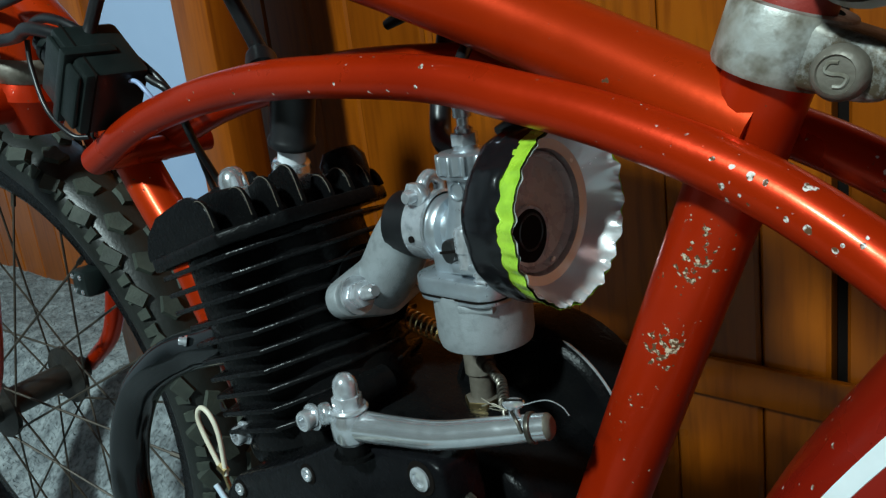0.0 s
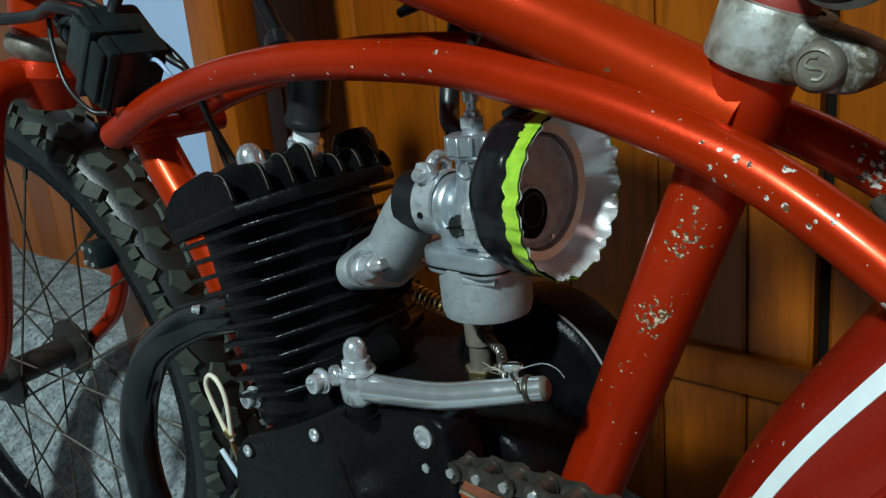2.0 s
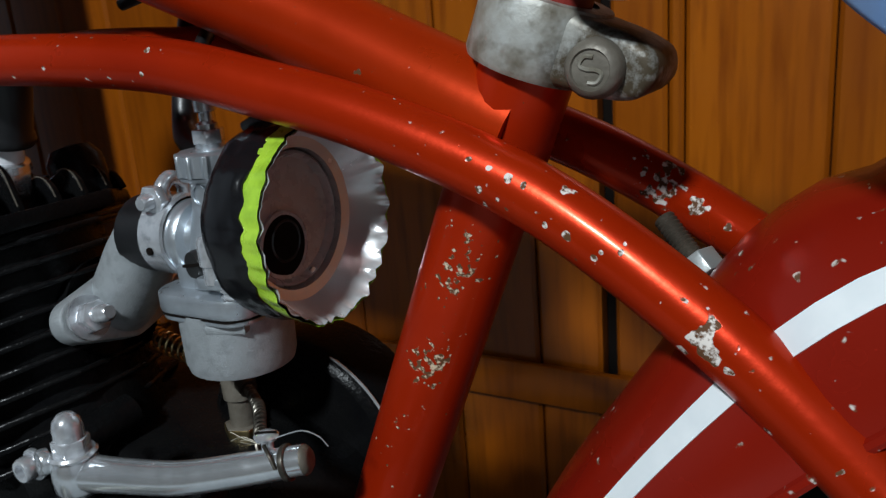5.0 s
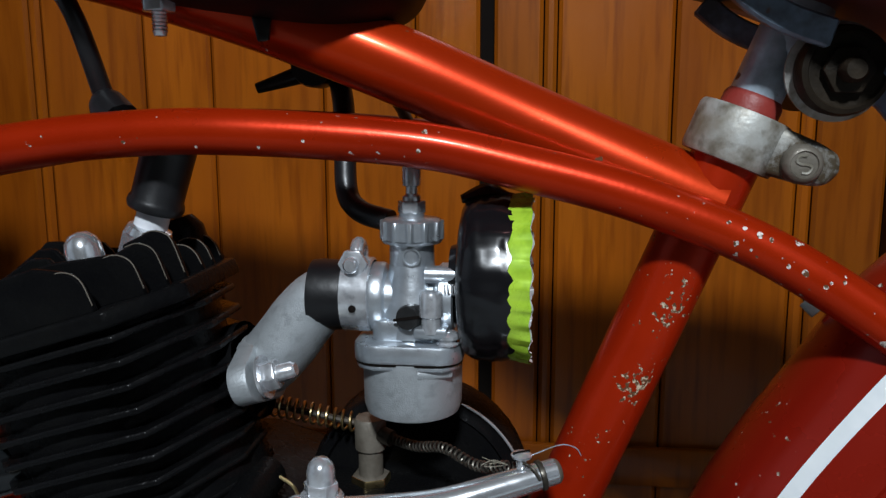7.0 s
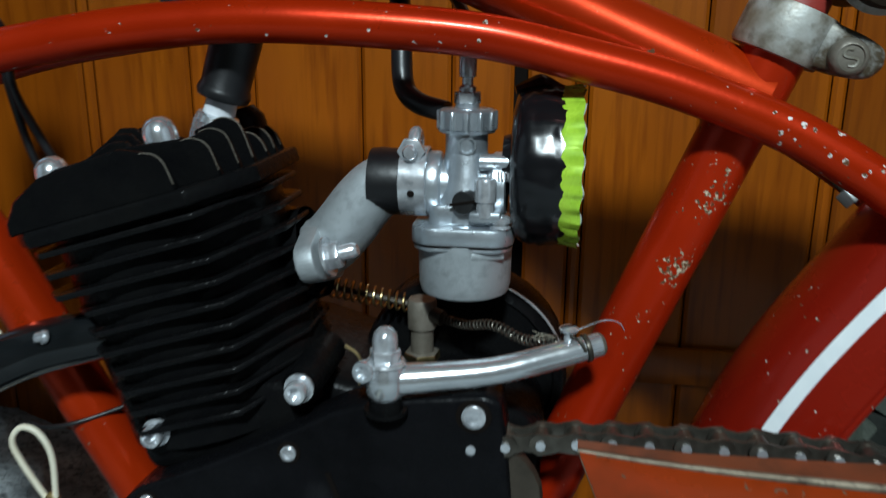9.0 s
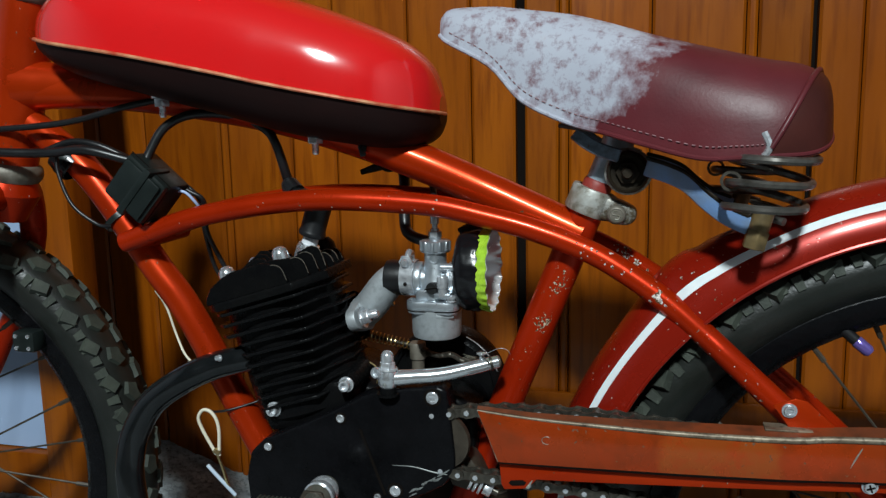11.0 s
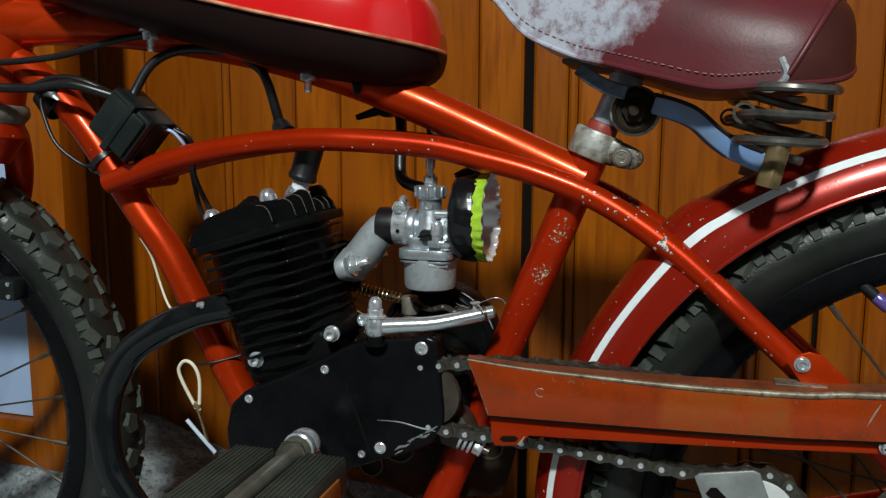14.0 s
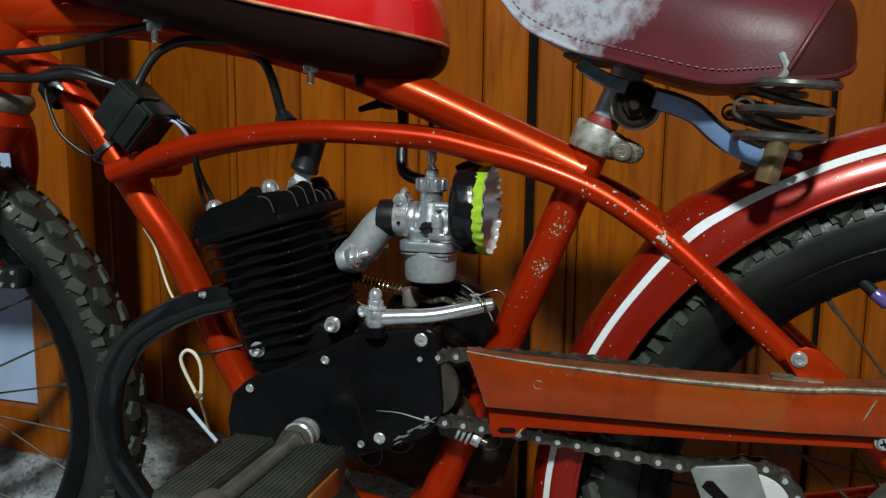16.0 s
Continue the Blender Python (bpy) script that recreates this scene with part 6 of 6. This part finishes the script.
for x0, x1 in ((-0.187, -0.158), (-0.137, -0.108)):
    blk = part("rubber_block", box((x0, PED.y - 0.116, 0.304), (x1, PED.y - 0.022, 0.3280), 0.003), BLOCK, axle, "worn grey rubber pedal block")
    for k in range(9):
        rib = x0 + 0.0022 + k * (x1 - x0 - 0.0044) / 8
        part("block_rib", box((rib - 0.0009, PED.y - 0.114, 0.3275), (rib + 0.0009, PED.y - 0.024, 0.3287), 0.0003), BLOCK, blk)
    part("end_bolt", lathe([(0.0045, 0), (0.0048, 0.002), (0.003, 0.004), (0, 0.0042)], along(V((x0 + x1) / 2, PED.y - 0.1205, 0.310), V((x0 + x1) / 2, -1, 0.310)), 14), STEEL, axle)
for dy in (-0.1185, -0.0205):
    part("cage_plate", prism([(-0.186, 0.304), (-0.186, 0.322), (-0.160, 0.323), (-0.154, 0.333), (-0.141, 0.333), (-0.136, 0.323), (-0.110, 0.322), (-0.110, 0.304), (-0.136, 0.300), (-0.160, 0.300)], -0.0012, 0.0012, side_on(PED.y + dy), 0.0008), RUSTY, axle)
reflect = material("amber_reflector", (0.30, 0.10, 0.02), 0.25)
part("reflector", box((-0.1078, PED.y - 0.100, 0.306), (-0.1055, PED.y - 0.040, 0.3215), 0.001), reflect, axle, "amber reflector strip")

# ---- lower frame clutter: mounting plate with holes, tensioner ----
plate = part("mounting_plate", prism([(-0.155, 0.300), (-0.075, 0.305), (-0.045, 0.330), (-0.020, 0.300), (-0.030, 0.262), (-0.10, 0.250), (-0.15, 0.270)], -0.002, 0.002, side_on(0.030), 0.001), GREASE, bike, "greasy steel plate with round holes")
for x, z, r in ((-0.112, 0.292, 0.013), (-0.135, 0.275, 0.010), (-0.040, 0.300, 0.010)):
    part("hole", lathe([(r, 0), (r * 1.05, 0.0012), (r * 0.9, 0.0012), (r * 0.85, -0.001)], along(V(x, 0.0278, z), V(x, -1, z)), 24), RUSTY, plate, "rim of a round hole")
    part("hole_inside", lathe([(r * 0.86, -0.0003), (0, -0.0003)], along(V(x, 0.0278, z), V(x, -1, z)), 24), GUARD_TOP, plate, "brown seen through a round hole")
part("stop_bolt", sweep([(-0.060, -0.030, 0.334), (-0.046, -0.031, 0.3275), (-0.028, -0.032, 0.320)], 0.0030, 12), OILY, bike)
for i in range(3):
    c = V(-0.0475 + i * 0.0033, -0.031, 0.3283 - i * 0.0014)
    part("stop_nut", lathe([(0.004, 0), (0.0078, 0.0003), (0.0082, 0.0012), (0.0078, 0.0021), (0.004, 0.0024)], along(c, c + V(0.9, 0, -0.42)), 20), STEEL, bike)
hex_nut(bike, (-0.0375, -0.0315, 0.3242), (0.9, 0, -0.42), 0.0062, 0.006, STEEL, "lock_nut")
ty = -0.052
tens = part("chain_tensioner", join(
    prism([(0.1030, 0.3275), (0.1060, 0.3300), (0.1360, 0.3355), (0.1400, 0.3340), (0.1420, 0.3280), (0.1530, 0.3000), (0.1590, 0.2850), (0.1600, 0.2560), (0.1300, 0.2520), (0.1180, 0.2900)], -0.0012, 0.0012, side_on(ty), 0.0009)),
    ZINC, bike, "zinc-plated chain tensioner bracket with a roller")
part("tensioner_slot", prism([(0.1100, 0.3180), (0.1125, 0.3220), (0.1160, 0.3225), (0.1300, 0.3090), (0.1305, 0.3040), (0.1265, 0.3035)], 0.0, 0.0004, side_on(ty - 0.0013)), GAP, tens, "dark slot")
part("roller", lathe([(0.004, -0.007), (0.020, -0.007), (0.0215, -0.006), (0.0180, 0.0), (0.0215, 0.006), (0.020, 0.007), (0.004, 0.007)], along(V(0.141, -0.036, 0.304), V(0.141, -1, 0.304)), 36), CERAMIC, tens, "pale plastic roller")
hex_nut(tens, (0.139, ty - 0.001, 0.305), (0, -1, 0), 0.0068, 0.005, STEEL, "roller_nut", 0.004)
for x in (0.134, 0.150):
    cap_screw(tens, (x, ty - 0.002, 0.2640), 0.0052, 0.006)
    part("clamp_strap", box((x - 0.0065, ty - 0.0045, 0.238), (x + 0.0065, ty - 0.0012, 0.268), 0.0008), ZINC, tens)

# ---- drive chain ----
PITCH = 0.0127


def waist(r):
    """A link plate: two round ends and a slightly narrower middle."""
    h = PITCH / 2
    a = [(h + r * math.cos(t), r * math.sin(t)) for t in np.linspace(-2.0, 2.0, 7)]
    b = [(-h - r * math.cos(t), -r * math.sin(t)) for t in np.linspace(-2.0, 2.0, 7)]
    return a + [(0.0, r * 0.68)] + b + [(0.0, -r * 0.68)]


def link_mesh(outer):
    gap = 0.0048 if outer else 0.0033
    geos = [prism(waist(0.0043), s * gap - 0.0006, s * gap + 0.0006, side_on(0)) for s in (-1, 1)]
    for x in (-PITCH / 2, PITCH / 2):
        if outer:
            geos.append(lathe([(0.0019, -0.0064), (0.0019, 0.0064)], Matrix.Translation((x, 0, 0)) @ Matrix.Rotation(radians(90), 4, "X"), 8, caps=True))
        else:
            geos.append(lathe([(0.0038, -0.0027), (0.0038, 0.0027)], Matrix.Translation((x, 0, 0)) @ Matrix.Rotation(radians(90), 4, "X"), 10))
    v, f = join(*geos)
    me = bpy.data.meshes.new("link")
    me.from_pydata([tuple(p) for p in v], [], f)
    me.polygons.foreach_set("use_smooth", [True] * len(me.polygons))
    me.set_sharp_from_angle(angle=radians(40))
    me.materials.append(OILY)
    me.materials.append(STEEL)
    first_pin = len(geos[0][1]) * 2
    if outer:
        for p in me.polygons:
            if p.index >= first_pin:
                p.material_index = 1
    return me


LINKS = link_mesh(False), link_mesh(True)
chain_y = -0.0345
sprocket = part("drive_chain", lathe([(0.0, -0.003), (0.006, -0.003), (0.0205, -0.003), (0.0215, 0.0), (0.0205, 0.003), (0.006, 0.003), (0.0, 0.003)], along(V(-0.068, chain_y, 0.3570), V(-0.068, -1, 0.3570)), 24), RUSTY, bike, "oily steel drive chain on a small sprocket")
part("rear_sprocket", lathe([(0.030, -0.0015), (0.086, -0.0015), (0.088, 0.0), (0.086, 0.0015), (0.030, 0.0015)], along(V(REAR.x, chain_y, REAR.z), V(REAR.x, -1, REAR.z)), 64), OILY, sprocket)


def lay_chain(pts):
    line = smooth_line([(x, chain_y, z) for x, z in pts], 24)
    out = [line[0]]
    for p in line[1:]:
        while (p - out[-1]).length >= PITCH:
            d = (p - out[-1]).normalized()
            out.append(out[-1] + d * PITCH)
    for i, (a, b) in enumerate(zip(out[:-1], out[1:])):
        mid = (a + b) / 2
        ang = math.atan2(b.z - a.z, b.x - a.x)
        piece("link", LINKS[i % 2], Matrix.Translation(mid) @ Matrix.Rotation(-ang, 4, "Y"), sprocket)


lay_chain([(-0.084, 0.3700), (-0.072, 0.3775), (-0.060, 0.3790), (-0.030, 0.3825), (0.010, 0.3835), (0.060, 0.3825), (0.140, 0.3740), (0.225, 0.3560), (0.277, 0.3530)])
lay_chain([(-0.080, 0.3400), (-0.068, 0.3360), (-0.054, 0.3340), (0.000, 0.3315), (0.046, 0.3280), (0.095, 0.3235), (0.118, 0.3240), (0.141, 0.3290), (0.161, 0.3190), (0.190, 0.2700), (0.225, 0.205), (0.277, 0.1800)])
